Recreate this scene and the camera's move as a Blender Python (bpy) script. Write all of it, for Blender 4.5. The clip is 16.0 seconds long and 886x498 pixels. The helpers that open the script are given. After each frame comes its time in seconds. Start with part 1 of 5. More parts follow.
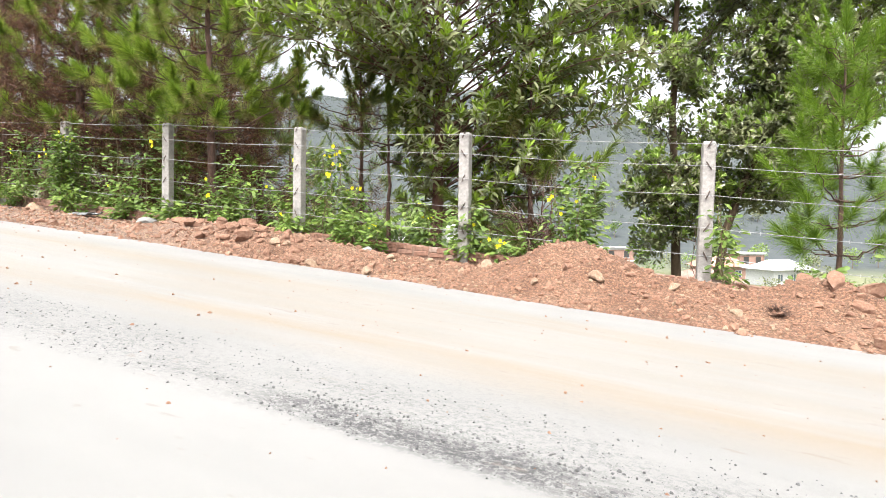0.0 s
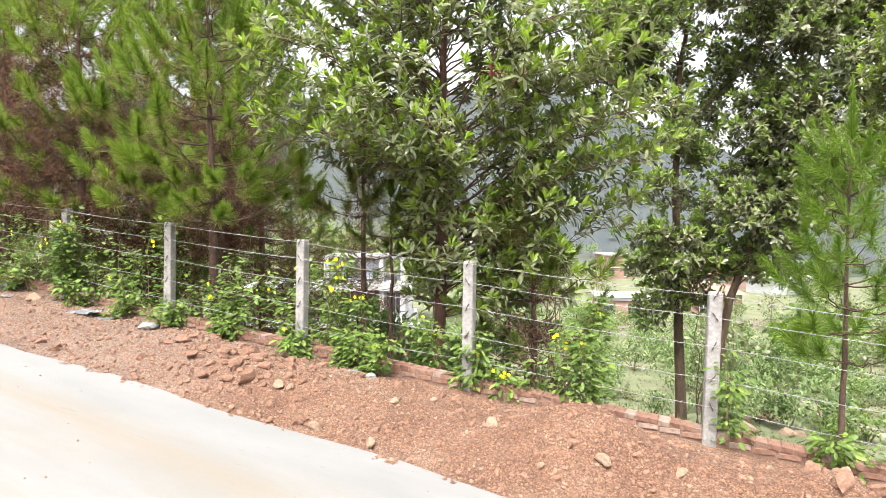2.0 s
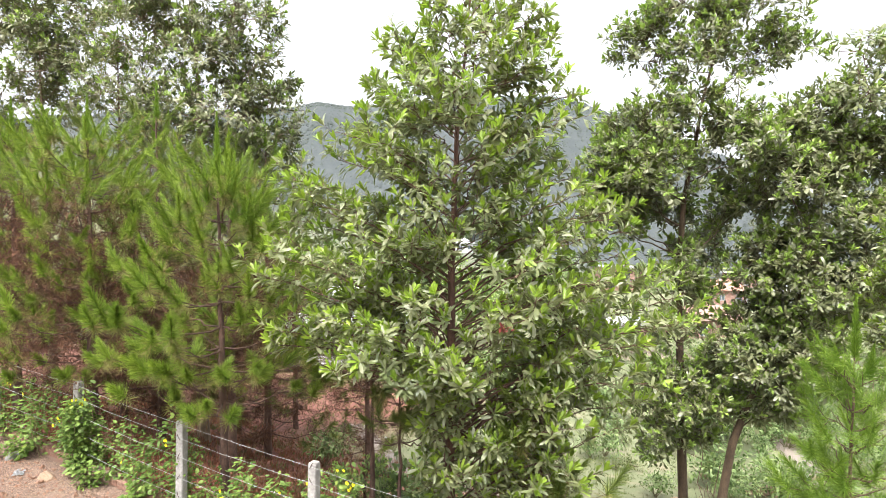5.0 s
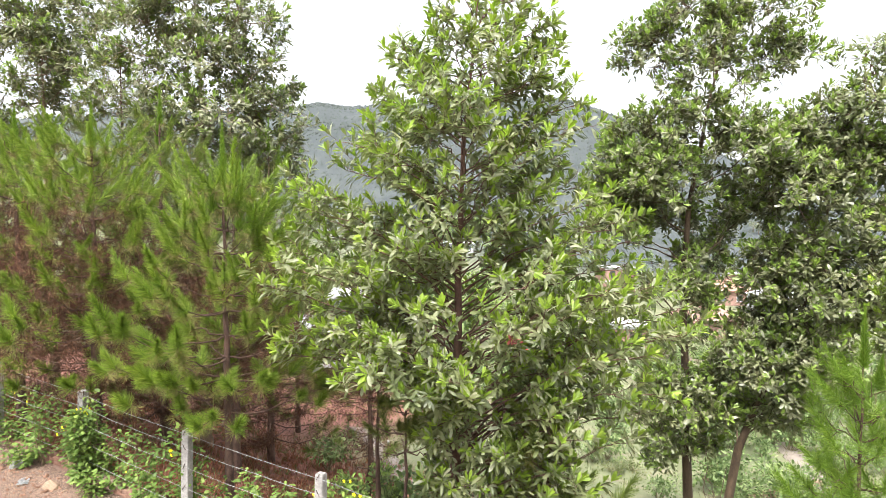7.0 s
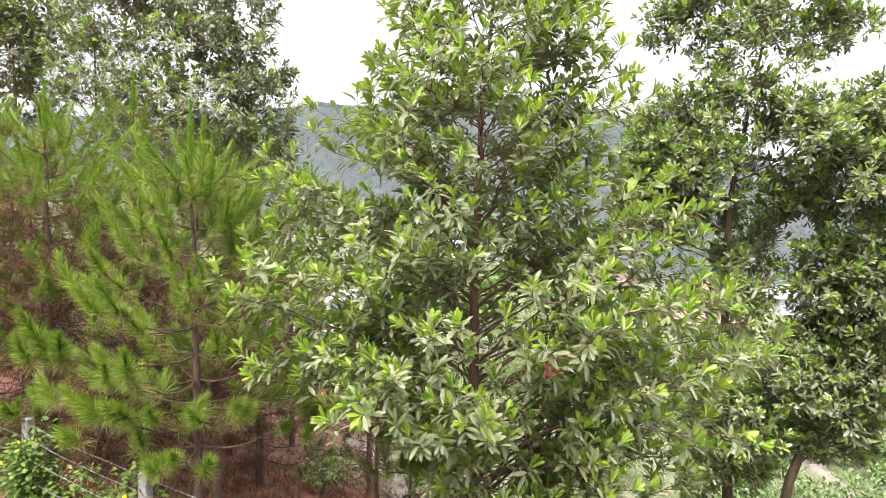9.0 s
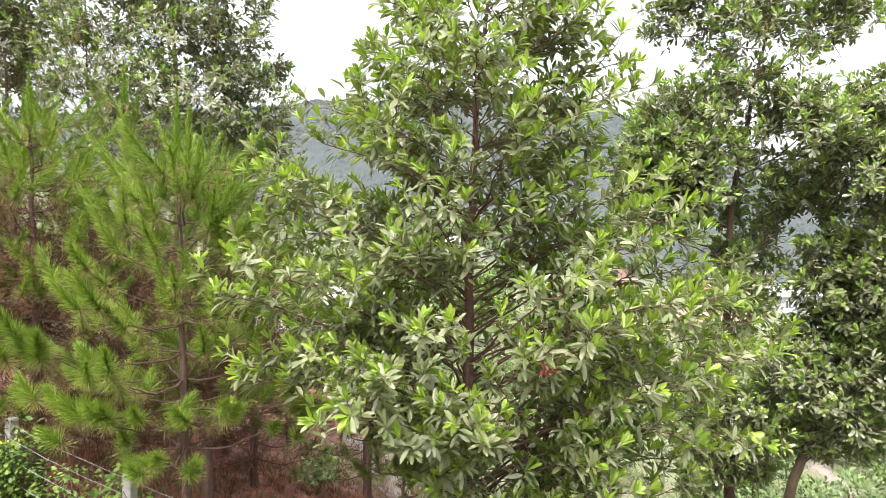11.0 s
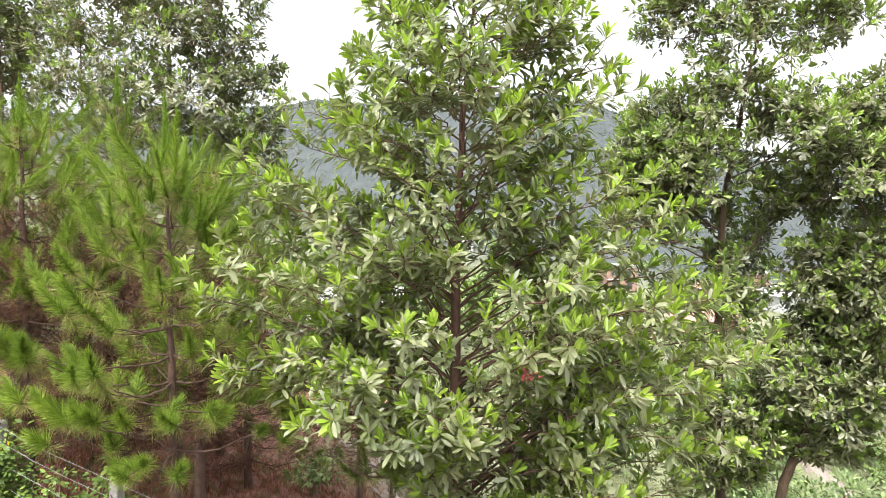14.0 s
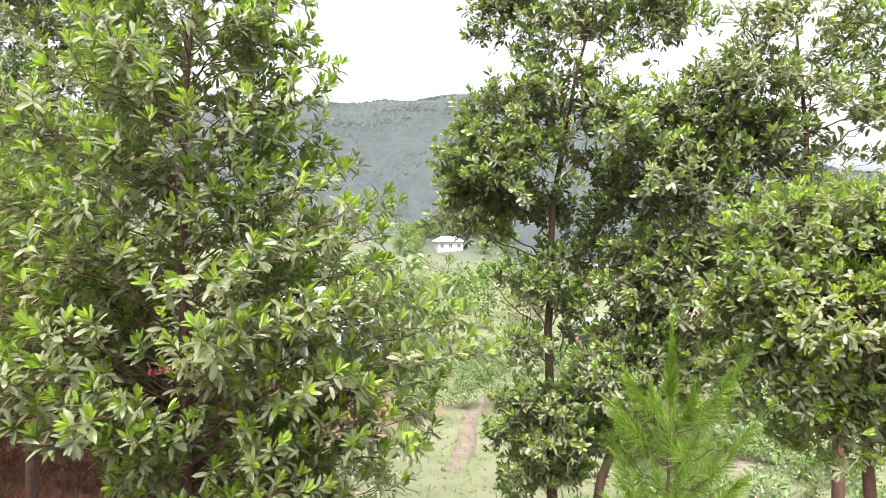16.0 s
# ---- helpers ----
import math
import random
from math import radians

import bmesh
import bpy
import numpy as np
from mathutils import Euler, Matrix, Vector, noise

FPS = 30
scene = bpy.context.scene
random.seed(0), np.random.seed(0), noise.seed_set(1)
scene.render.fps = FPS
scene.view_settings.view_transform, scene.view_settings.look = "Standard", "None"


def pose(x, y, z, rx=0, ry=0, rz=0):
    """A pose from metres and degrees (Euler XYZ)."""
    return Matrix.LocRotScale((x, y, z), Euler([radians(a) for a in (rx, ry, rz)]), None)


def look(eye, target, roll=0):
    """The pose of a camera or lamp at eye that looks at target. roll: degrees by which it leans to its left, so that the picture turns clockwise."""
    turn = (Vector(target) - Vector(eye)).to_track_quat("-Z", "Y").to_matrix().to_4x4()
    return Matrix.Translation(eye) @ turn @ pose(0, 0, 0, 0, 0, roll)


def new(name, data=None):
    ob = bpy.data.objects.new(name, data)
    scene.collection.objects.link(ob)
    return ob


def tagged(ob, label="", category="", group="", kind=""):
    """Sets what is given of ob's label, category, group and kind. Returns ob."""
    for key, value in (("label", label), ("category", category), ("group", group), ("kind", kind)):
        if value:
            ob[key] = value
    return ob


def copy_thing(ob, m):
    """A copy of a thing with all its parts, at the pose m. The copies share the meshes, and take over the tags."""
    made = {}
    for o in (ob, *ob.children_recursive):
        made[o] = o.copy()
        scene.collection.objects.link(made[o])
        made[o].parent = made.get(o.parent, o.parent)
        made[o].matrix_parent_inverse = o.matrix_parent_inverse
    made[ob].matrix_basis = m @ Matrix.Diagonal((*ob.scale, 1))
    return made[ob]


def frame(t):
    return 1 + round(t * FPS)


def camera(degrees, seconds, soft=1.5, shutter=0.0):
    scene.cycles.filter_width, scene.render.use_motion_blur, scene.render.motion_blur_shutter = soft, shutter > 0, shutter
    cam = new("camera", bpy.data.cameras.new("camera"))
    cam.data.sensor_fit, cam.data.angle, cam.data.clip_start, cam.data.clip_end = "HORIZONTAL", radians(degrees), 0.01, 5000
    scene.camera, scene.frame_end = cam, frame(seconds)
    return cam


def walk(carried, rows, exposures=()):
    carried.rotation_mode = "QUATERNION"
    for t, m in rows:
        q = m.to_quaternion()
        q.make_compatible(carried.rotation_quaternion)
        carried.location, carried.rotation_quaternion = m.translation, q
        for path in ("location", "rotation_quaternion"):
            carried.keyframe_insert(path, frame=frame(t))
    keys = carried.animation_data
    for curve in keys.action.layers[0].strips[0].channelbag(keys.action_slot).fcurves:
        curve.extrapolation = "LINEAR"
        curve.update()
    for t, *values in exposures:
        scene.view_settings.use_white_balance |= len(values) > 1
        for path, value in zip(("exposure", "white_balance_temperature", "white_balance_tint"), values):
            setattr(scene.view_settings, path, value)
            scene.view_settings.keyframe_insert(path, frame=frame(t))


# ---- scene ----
cam = camera(74.0, 16.0, 0.5)
# seconds, place of the drone's eye, pitch; its heading and level hold
PATH = [
    (0, 0.186, -7.151, 0.530, -1.90),
    (0.5, 0.162, -7.133, 0.839, -1.90),
    (1, 0.148, -7.122, 1.231, -1.90),
    (1.5, 0.131, -7.104, 1.662, -1.90),
    (2, 0.100, -7.087, 2.181, -1.90),
    (2.5, 0.071, -7.089, 2.823, -1.90),
    (3, 0.065, -7.102, 3.532, -1.90),
    (3.5, 0.037, -7.126, 4.264, -1.90),
    (4, -0.004, -7.151, 4.918, -1.90),
    (4.5, -0.015, -7.159, 5.361, -1.90),
    (7, -0.134, -7.170, 5.660, -1.90),
    (7.5, -0.291, -6.963, 5.630, -1.90),
    (8, -0.512, -6.599, 5.612, -1.90),
    (8.5, -0.793, -6.114, 5.608, -1.90),
    (9, -1.034, -5.681, 5.638, -1.90),
    (11.5, -1.074, -5.401, 5.580, -2.12),
    (12, -1.023, -5.392, 5.583, -2.12),
    (12.5, -1.005, -5.379, 5.580, -2.12),
    (13, -0.966, -5.371, 5.614, -2.12),
    (13.5, -0.932, -5.355, 5.638, -2.12),
    (14, -0.912, -5.337, 5.636, -2.12),
    (14.5, -0.664, -5.203, 5.634, -2.12),
    (15, -0.017, -4.867, 5.618, -2.12),
    (15.5, 1.015, -4.430, 5.597, -2.12),
    (16, 2.389, -3.834, 5.599, -2.12),
]
walk(cam, [(t, pose(x, y, z, 90 + pitch, 0, 25.387)) for t, x, y, z, pitch in PATH])

# ---- light ----
world = bpy.data.worlds.new("overcast_sky")
scene.world = world
world.use_nodes = True
wn, wl = world.node_tree.nodes, world.node_tree.links
sky = wn.new("ShaderNodeTexSky")
sky.sky_type, sky.sun_disc = "NISHITA", False
SUN_EL, SUN_AZ = radians(62), radians(172)
sky.sun_elevation, sky.sun_rotation = SUN_EL, SUN_AZ
sky.air_density, sky.dust_density, sky.ozone_density = 1.0, 6.0, 1.0
veil = wn.new("ShaderNodeHueSaturation")
veil.inputs["Saturation"].default_value = 0.22
back = wn["Background"]
back.inputs["Strength"].default_value = 0.135
wl.new(sky.outputs[0], veil.inputs["Color"])
wl.new(veil.outputs[0], back.inputs["Color"])
sun = new("sun", bpy.data.lights.new("sun", "SUN"))
sun.data.energy, sun.data.angle, sun.data.color = 1.5, radians(18), (1.0, 0.97, 0.92)
sun_way = Vector((math.sin(SUN_AZ) * math.cos(SUN_EL), math.cos(SUN_AZ) * math.cos(SUN_EL), math.sin(SUN_EL)))
sun.matrix_world = look(sun_way * 100, (0, 0, 0))
scene.view_settings.exposure = 2.0


# ---- materials ----
def material(name, rough=0.7):
    m = bpy.data.materials.new(name)
    m.use_nodes = True
    p = m.node_tree.nodes["Principled BSDF"]
    p.inputs["Roughness"].default_value = rough
    return m, m.node_tree.nodes, m.node_tree.links, p


def ramp(n, stops):
    r = n.new("ShaderNodeValToRGB")
    while len(r.color_ramp.elements) < len(stops):
        r.color_ramp.elements.new(0.5)
    for e, (at, c) in zip(r.color_ramp.elements, stops):
        e.position, e.color = at, (*c, 1)
    return r


def noise_node(n, l, scale, detail=4, rough=0.6, stretch=None):
    t = n.new("ShaderNodeTexNoise")
    t.inputs["Scale"].default_value, t.inputs["Detail"].default_value, t.inputs["Roughness"].default_value = scale, detail, rough
    c = n.new("ShaderNodeTexCoord")
    if stretch:
        g = n.new("ShaderNodeMapping")
        g.inputs["Scale"].default_value = stretch
        l.new(c.outputs["Object"], g.inputs["Vector"])
        l.new(g.outputs[0], t.inputs["Vector"])
    else:
        l.new(c.outputs["Object"], t.inputs["Vector"])
    return t


def mix_colour(n, l, fac, a, b, blend="MIX"):
    m = n.new("ShaderNodeMix")
    m.data_type, m.blend_type = "RGBA", blend
    for sock, v in ((m.inputs[0], fac), (m.inputs[6], a), (m.inputs[7], b)):
        if hasattr(v, "links"):
            l.new(v, sock)
        elif isinstance(v, tuple):
            sock.default_value = (*v, 1)
        else:
            sock.default_value = v
    return m.outputs[2]


def bump(n, l, p, height, strength, distance=0.02):
    b = n.new("ShaderNodeBump")
    b.inputs["Strength"].default_value, b.inputs["Distance"].default_value = strength, distance
    l.new(height, b.inputs["Height"])
    l.new(b.outputs[0], p.inputs["Normal"])


def plain(name, stops, scale, rough=0.8, bumps=0.3, stretch=None, fine=None):
    """A mottled surface: a coarse noise through a colour ramp, darkened a little by a finer one, with relief."""
    m, n, l, p = material(name, rough)
    t = noise_node(n, l, scale, 5, 0.65, stretch)
    r = ramp(n, stops)
    l.new(t.outputs["Fac"], r.inputs[0])
    u = noise_node(n, l, fine or scale * 7, 4, 0.7, stretch)
    v = ramp(n, [(0.3, (0.72, 0.72, 0.72)), (0.65, (1.1, 1.1, 1.1))])
    l.new(u.outputs["Fac"], v.inputs[0])
    l.new(mix_colour(n, l, 1.0, r.outputs[0], v.outputs[0], "MULTIPLY"), p.inputs["Base Color"])
    if bumps:
        bump(n, l, p, u.outputs["Fac"], bumps)
    return m


def leafy(name, stops, rough=0.42, through_light=0.3, gloss=0.28):
    """Leaves: each one its own tint, a soft mottling, gloss, and light coming through."""
    m, n, l, p = material(name, rough)
    g = n.new("ShaderNodeNewGeometry")
    r = ramp(n, stops)
    l.new(g.outputs["Random Per Island"], r.inputs[0])
    col = r.outputs[0]
    t = noise_node(n, l, 1.3, 2)
    v = ramp(n, [(0.3, (0.75, 0.8, 0.75)), (0.7, (1.2, 1.15, 1.05))])
    l.new(t.outputs["Fac"], v.inputs[0])
    col = mix_colour(n, l, 1.0, col, v.outputs[0], "MULTIPLY")
    l.new(col, p.inputs["Base Color"])
    p.inputs["Specular IOR Level"].default_value = gloss
    tr = n.new("ShaderNodeBsdfTranslucent")
    l.new(mix_colour(n, l, 1.0, col, (1.0, 1.1, 0.75), "MULTIPLY"), tr.inputs["Color"])
    mx = n.new("ShaderNodeMixShader")
    mx.inputs[0].default_value = through_light
    l.new(p.outputs[0], mx.inputs[1])
    l.new(tr.outputs[0], mx.inputs[2])
    l.new(mx.outputs[0], n["Material Output"].inputs["Surface"])
    return m


LEAF_OLD = leafy("acacia_leaf", [(0.0, (0.125, 0.148, 0.06)), (0.45, (0.192, 0.218, 0.104)), (0.8, (0.252, 0.274, 0.162)), (1.0, (0.318, 0.336, 0.258))], 0.42, 0.42, 0.5)
LEAF_NEW = leafy("acacia_young_leaf", [(0.0, (0.152, 0.215, 0.036)), (0.5, (0.212, 0.318, 0.036)), (1.0, (0.298, 0.41, 0.064))], 0.4, 0.44, 0.45)
LEAF_DARK = leafy("acacia_dark_leaf", [(0.0, (0.09, 0.1, 0.047)), (0.6, (0.165, 0.18, 0.092)), (1.0, (0.28, 0.285, 0.196))], 0.4, 0.36, 0.6)
LEAF_MID = leafy("acacia_mid_leaf", [(0.0, (0.148, 0.208, 0.055)), (0.6, (0.212, 0.31, 0.062)), (1.0, (0.288, 0.395, 0.095))], 0.4, 0.36, 0.5)
LEAF_VINE = leafy("vine_leaf", [(0.0, (0.07, 0.115, 0.026)), (0.6, (0.125, 0.195, 0.042)), (1.0, (0.21, 0.285, 0.07))], 0.5)
LEAF_BUSH = leafy("bush_leaf", [(0.0, (0.0879, 0.132, 0.0563)), (0.6, (0.156, 0.22, 0.0843)), (1.0, (0.254, 0.318, 0.154))], 0.6)
LEAF_FRESH = leafy("pale_fresh_leaf", [(0.0, (0.17, 0.25, 0.07)), (0.6, (0.25, 0.35, 0.1)), (1.0, (0.34, 0.44, 0.16))], 0.55, 0.42)
NEEDLE = leafy("pine_needle", [(0.0, (0.105, 0.16, 0.024)), (0.6, (0.185, 0.275, 0.036)), (1.0, (0.31, 0.4, 0.075))], 0.5, 0.36)
NEEDLE_SOFT = leafy("soft_pine_needle", [(0.0, (0.095, 0.165, 0.02)), (0.6, (0.15, 0.245, 0.03)), (1.0, (0.24, 0.345, 0.06))], 0.5, 0.4)
# copy of the needle colour with the stand's shade put into it
NEEDLE_SHADED = leafy("pine_needle_shaded", [(0.0, (0.0608, 0.0881, 0.0177)), (0.6, (0.11, 0.154, 0.0279)), (1.0, (0.186, 0.225, 0.0551))], 0.5, 0.3)
NEEDLE_OLD = leafy("pine_old_needle", [(0.0, (0.14, 0.155, 0.05)), (0.6, (0.22, 0.22, 0.075)), (1.0, (0.3, 0.24, 0.11))], 0.6, 0.3)
# dead brown, made darker to carry the shade inside the crowns
NEEDLE_DEAD = leafy("pine_dead_needle", [(0.0, (0.034, 0.015, 0.009)), (0.6, (0.08, 0.036, 0.021)), (1.0, (0.17, 0.085, 0.05))], 0.8, 0.08)
GRASS = leafy("grass", [(0.0, (0.085, 0.112, 0.04)), (0.6, (0.135, 0.16, 0.066)), (1.0, (0.21, 0.195, 0.12))], 0.8, 0.3)
GRASS_FRESH = leafy("fresh_grass", [(0.0, (0.12, 0.19, 0.045)), (0.6, (0.18, 0.27, 0.065)), (1.0, (0.27, 0.35, 0.12))], 0.7, 0.35)
STRAW = leafy("dry_stalk", [(0.0, (0.12, 0.04, 0.025)), (1.0, (0.27, 0.13, 0.08))], 0.9, 0.15)
# hill foliage, the grey-blue of distance haze put into its colour
WOODS = leafy("hazed_foliage", [(0.0, (0.05, 0.06, 0.06)), (0.5, (0.055, 0.066, 0.065)), (1.0, (0.061, 0.071, 0.07))], 0.95, 0.2)
PETAL = leafy("yellow_petal", [(0.0, (0.8, 0.66, 0.01)), (1.0, (0.9, 0.82, 0.05))], 0.5, 0.3)
POD = plain("red_dry_leaf", [(0.3, (0.096, 0.012, 0.012)), (0.7, (0.18, 0.036, 0.024))], 30)
BARK = plain("acacia_bark", [(0.3, (0.06, 0.03, 0.022)), (0.7, (0.15, 0.078, 0.056))], 9, 0.85, 0.6, (1, 1, 0.25))
BARK_OLIVE = plain("olive_bark", [(0.3, (0.045, 0.028, 0.017)), (0.7, (0.115, 0.075, 0.045))], 9, 0.85, 0.6, (1, 1, 0.25))
BARK_PALE = plain("pale_bark", [(0.3, (0.10, 0.07, 0.045)), (0.7, (0.26, 0.19, 0.13))], 8, 0.85, 0.6, (1, 1, 0.3))
BARK_PINE = plain("pine_bark", [(0.3, (0.05, 0.028, 0.02)), (0.7, (0.13, 0.075, 0.055))], 12, 0.9, 0.8, (1, 1, 0.4))
VINE_STEM = plain("vine_stem", [(0.3, (0.1, 0.08, 0.04)), (0.7, (0.2, 0.17, 0.08))], 20)
CONCRETE = plain("post_concrete", [(0.3, (0.171, 0.164, 0.153)), (0.5, (0.261, 0.25, 0.236)), (0.7, (0.324, 0.31, 0.295))], 5, 0.85, 0.4)
WIRE = plain("galvanised_wire", [(0.3, (0.195, 0.195, 0.195)), (0.7, (0.325, 0.325, 0.325))], 40, 0.45, 0)
TIE = plain("rusty_tie", [(0.3, (0.05, 0.04, 0.035)), (0.7, (0.12, 0.08, 0.06))], 40, 0.7, 0)
MORTAR = plain("mortar", [(0.3, (0.15, 0.085, 0.06)), (0.7, (0.21, 0.145, 0.11))], 6, 0.95, 0.5)
ROCK = plain("orange_rock", [(0.3, (0.155, 0.0791, 0.0508)), (0.55, (0.223, 0.123, 0.0801)), (0.75, (0.301, 0.2, 0.142))], 4, 0.9, 0.5)
ROCK_PALE = plain("pale_rock", [(0.3, (0.2, 0.125, 0.08)), (0.7, (0.32, 0.235, 0.165))], 6, 0.9, 0.5)
ROCK_GREY = plain("grey_rock", [(0.3, (0.18, 0.18, 0.189)), (0.7, (0.315, 0.315, 0.284))], 6, 0.9, 0.5)
CEMENT = plain("cement_crumb", [(0.3, (0.05, 0.05, 0.051)), (0.7, (0.12, 0.12, 0.12))], 6, 0.95, 0.3)
BARE_PATH = plain("bare_earth_path", [(0.3, (0.13, 0.1, 0.075)), (0.7, (0.19, 0.15, 0.115))], 1.2, 0.95, 0.4)
WHITE = plain("white_render", [(0.3, (0.38, 0.39, 0.395)), (0.7, (0.47, 0.47, 0.47))], 0.8, 0.7, 0.1)
DARK_WALL = plain("dark_plaster", [(0.3, (0.10, 0.085, 0.08)), (0.7, (0.18, 0.155, 0.15))], 2, 0.8, 0.2)
PAVING = plain("pale_paving", [(0.3, (0.184, 0.148, 0.124)), (0.7, (0.272, 0.232, 0.2))], 1.5, 0.9, 0.4)
ROOF_TILE = plain("red_roof", [(0.3, (0.30, 0.14, 0.10)), (0.7, (0.48, 0.27, 0.2))], 1.0, 0.85, 0.3)
BARE_BRICK = plain("bare_brick", [(0.3, (0.235, 0.135, 0.108)), (0.7, (0.33, 0.21, 0.17))], 1.0, 0.9, 0.3)
# black of metal parts, also used to paint the shade in house openings
BLACK = plain("black_metal_and_shade", [(0.3, (0.02, 0.02, 0.02)), (0.7, (0.05, 0.05, 0.05))], 10, 0.5, 0)
PLASTIC = plain("grey_plastic", [(0.3, (0.1, 0.105, 0.11)), (0.7, (0.19, 0.195, 0.2))], 12, 0.4, 0.3)
CURTAIN = plain("pale_blue_curtain", [(0.3, (0.4, 0.46, 0.52)), (0.7, (0.66, 0.72, 0.76))], 2, 0.8, 0.3, (6, 6, 0.3))


def glass_material():
    m, n, l, p = material("window_glass", 0.08)
    p.inputs["Base Color"].default_value = (0.09, 0.11, 0.13, 1)
    p.inputs["Specular IOR Level"].default_value = 0.8
    return m


GLASS = glass_material()


def brick_material():
    m, n, l, p = material("red_brick", 0.9)
    o = n.new("ShaderNodeObjectInfo")
    r = ramp(n, [(0.0, (0.15, 0.075, 0.05)), (0.5, (0.19, 0.1, 0.068)), (0.8, (0.21, 0.125, 0.09)), (1.0, (0.25, 0.185, 0.15))])
    l.new(o.outputs["Random"], r.inputs[0])
    t = noise_node(n, l, 22, 4)
    v = ramp(n, [(0.3, (0.65, 0.65, 0.65)), (0.7, (1.15, 1.15, 1.15))])
    l.new(t.outputs["Fac"], v.inputs[0])
    l.new(mix_colour(n, l, 1.0, r.outputs[0], v.outputs[0], "MULTIPLY"), p.inputs["Base Color"])
    bump(n, l, p, t.outputs["Fac"], 0.4)
    return m


BRICK = brick_material()


def axis_mask(n, l, axis, lo, hi, soft):
    """1 where the object's own coordinate lies between lo and hi, with soft ends."""
    c = n.new("ShaderNodeTexCoord")
    s = n.new("ShaderNodeSeparateXYZ")
    l.new(c.outputs["Object"], s.inputs[0])
    outs = []
    for a, b in ((lo - soft, lo + soft), (hi + soft, hi - soft)):
        q = n.new("ShaderNodeMapRange")
        q.inputs[1].default_value, q.inputs[2].default_value = a, b
        l.new(s.outputs[axis], q.inputs[0])
        outs.append(q.outputs[0])
    k = n.new("ShaderNodeMath")
    k.operation = "MULTIPLY"
    l.new(outs[0], k.inputs[0])
    l.new(outs[1], k.inputs[1])
    return k.outputs[0]


def times_value(n, l, a, b):
    k = n.new("ShaderNodeMath")
    k.operation, k.use_clamp = "MULTIPLY", True
    for s, v in ((k.inputs[0], a), (k.inputs[1], b)):
        if hasattr(v, "links"):
            l.new(v, s)
        else:
            s.default_value = v
    return k.outputs[0]


def road_material():
    """New pale concrete with dust drawn along it by wheels, and a grey scraped strip of spilt cement."""
    m, n, l, p = material("concrete_road", 0.85)
    base = noise_node(n, l, 1.4, 5, 0.6, (0.35, 1, 1))
    r = ramp(n, [(0.35, (0.156, 0.155, 0.15)), (0.65, (0.184, 0.182, 0.177))])
    l.new(base.outputs["Fac"], r.inputs[0])
    col = r.outputs[0]
    streak = noise_node(n, l, 1.5, 6, 0.7, (0.14, 1.8, 1))
    sr = ramp(n, [(0.33, (0, 0, 0)), (0.6, (1, 1, 1))])
    l.new(streak.outputs["Fac"], sr.inputs[0])
    for lo, hi, soft, amount in ((-5.1, -4.55, 0.22, 0.95), (-3.75, -3.35, 0.22, 0.95), (-4.4, -3.9, 0.3, 0.6), (-9.0, -8.0, 0.5, 0.4)):
        mask = times_value(n, l, axis_mask(n, l, 1, lo, hi, soft), sr.outputs[0])
        col = mix_colour(n, l, times_value(n, l, mask, amount), col, (0.168, 0.138, 0.103))
    grain = noise_node(n, l, 46, 8, 0.95, (0.8, 1.0, 1))
    patch = noise_node(n, l, 2.2, 4, 0.6, (0.6, 1.4, 1))
    pr = ramp(n, [(0.34, (0, 0, 0)), (0.5, (1, 1, 1))])
    l.new(patch.outputs["Fac"], pr.inputs[0])
    for lo, hi, soft, xlo, xhi, xs, cut, amount, tint in ((-5.84, -5.4, 0.1, -3.6, 1.6, 0.9, 0.5, 0.85, (0.085, 0.086, 0.086)), (-5.4, -5.0, 0.15, -2.6, 2.6, 0.8, 0.53, 0.6, (0.11, 0.11, 0.11)), (-5.87, -5.72, 0.04, -1.2, 0.7, 0.5, 0.46, 0.95, (0.035, 0.035, 0.036))):
        g = ramp(n, [(cut, (0, 0, 0)), (cut + 0.035, (1, 1, 1))])
        l.new(grain.outputs["Fac"], g.inputs[0])
        mask = times_value(n, l, axis_mask(n, l, 1, lo, hi, soft), axis_mask(n, l, 0, xlo, xhi, xs))
        mask = times_value(n, l, times_value(n, l, mask, g.outputs[0]), pr.outputs[0])
        col = mix_colour(n, l, times_value(n, l, mask, amount), col, tint)
    spots = noise_node(n, l, 9, 3, 0.7, (0.35, 1, 1))
    sp = ramp(n, [(0.66, (0, 0, 0)), (0.7, (1, 1, 1))])
    l.new(spots.outputs["Fac"], sp.inputs[0])
    col = mix_colour(n, l, times_value(n, l, sp.outputs[0], 0.35), col, (0.12, 0.09, 0.07))
    l.new(col, p.inputs["Base Color"])
    bump(n, l, p, grain.outputs["Fac"], 0.25, 0.01)
    return m


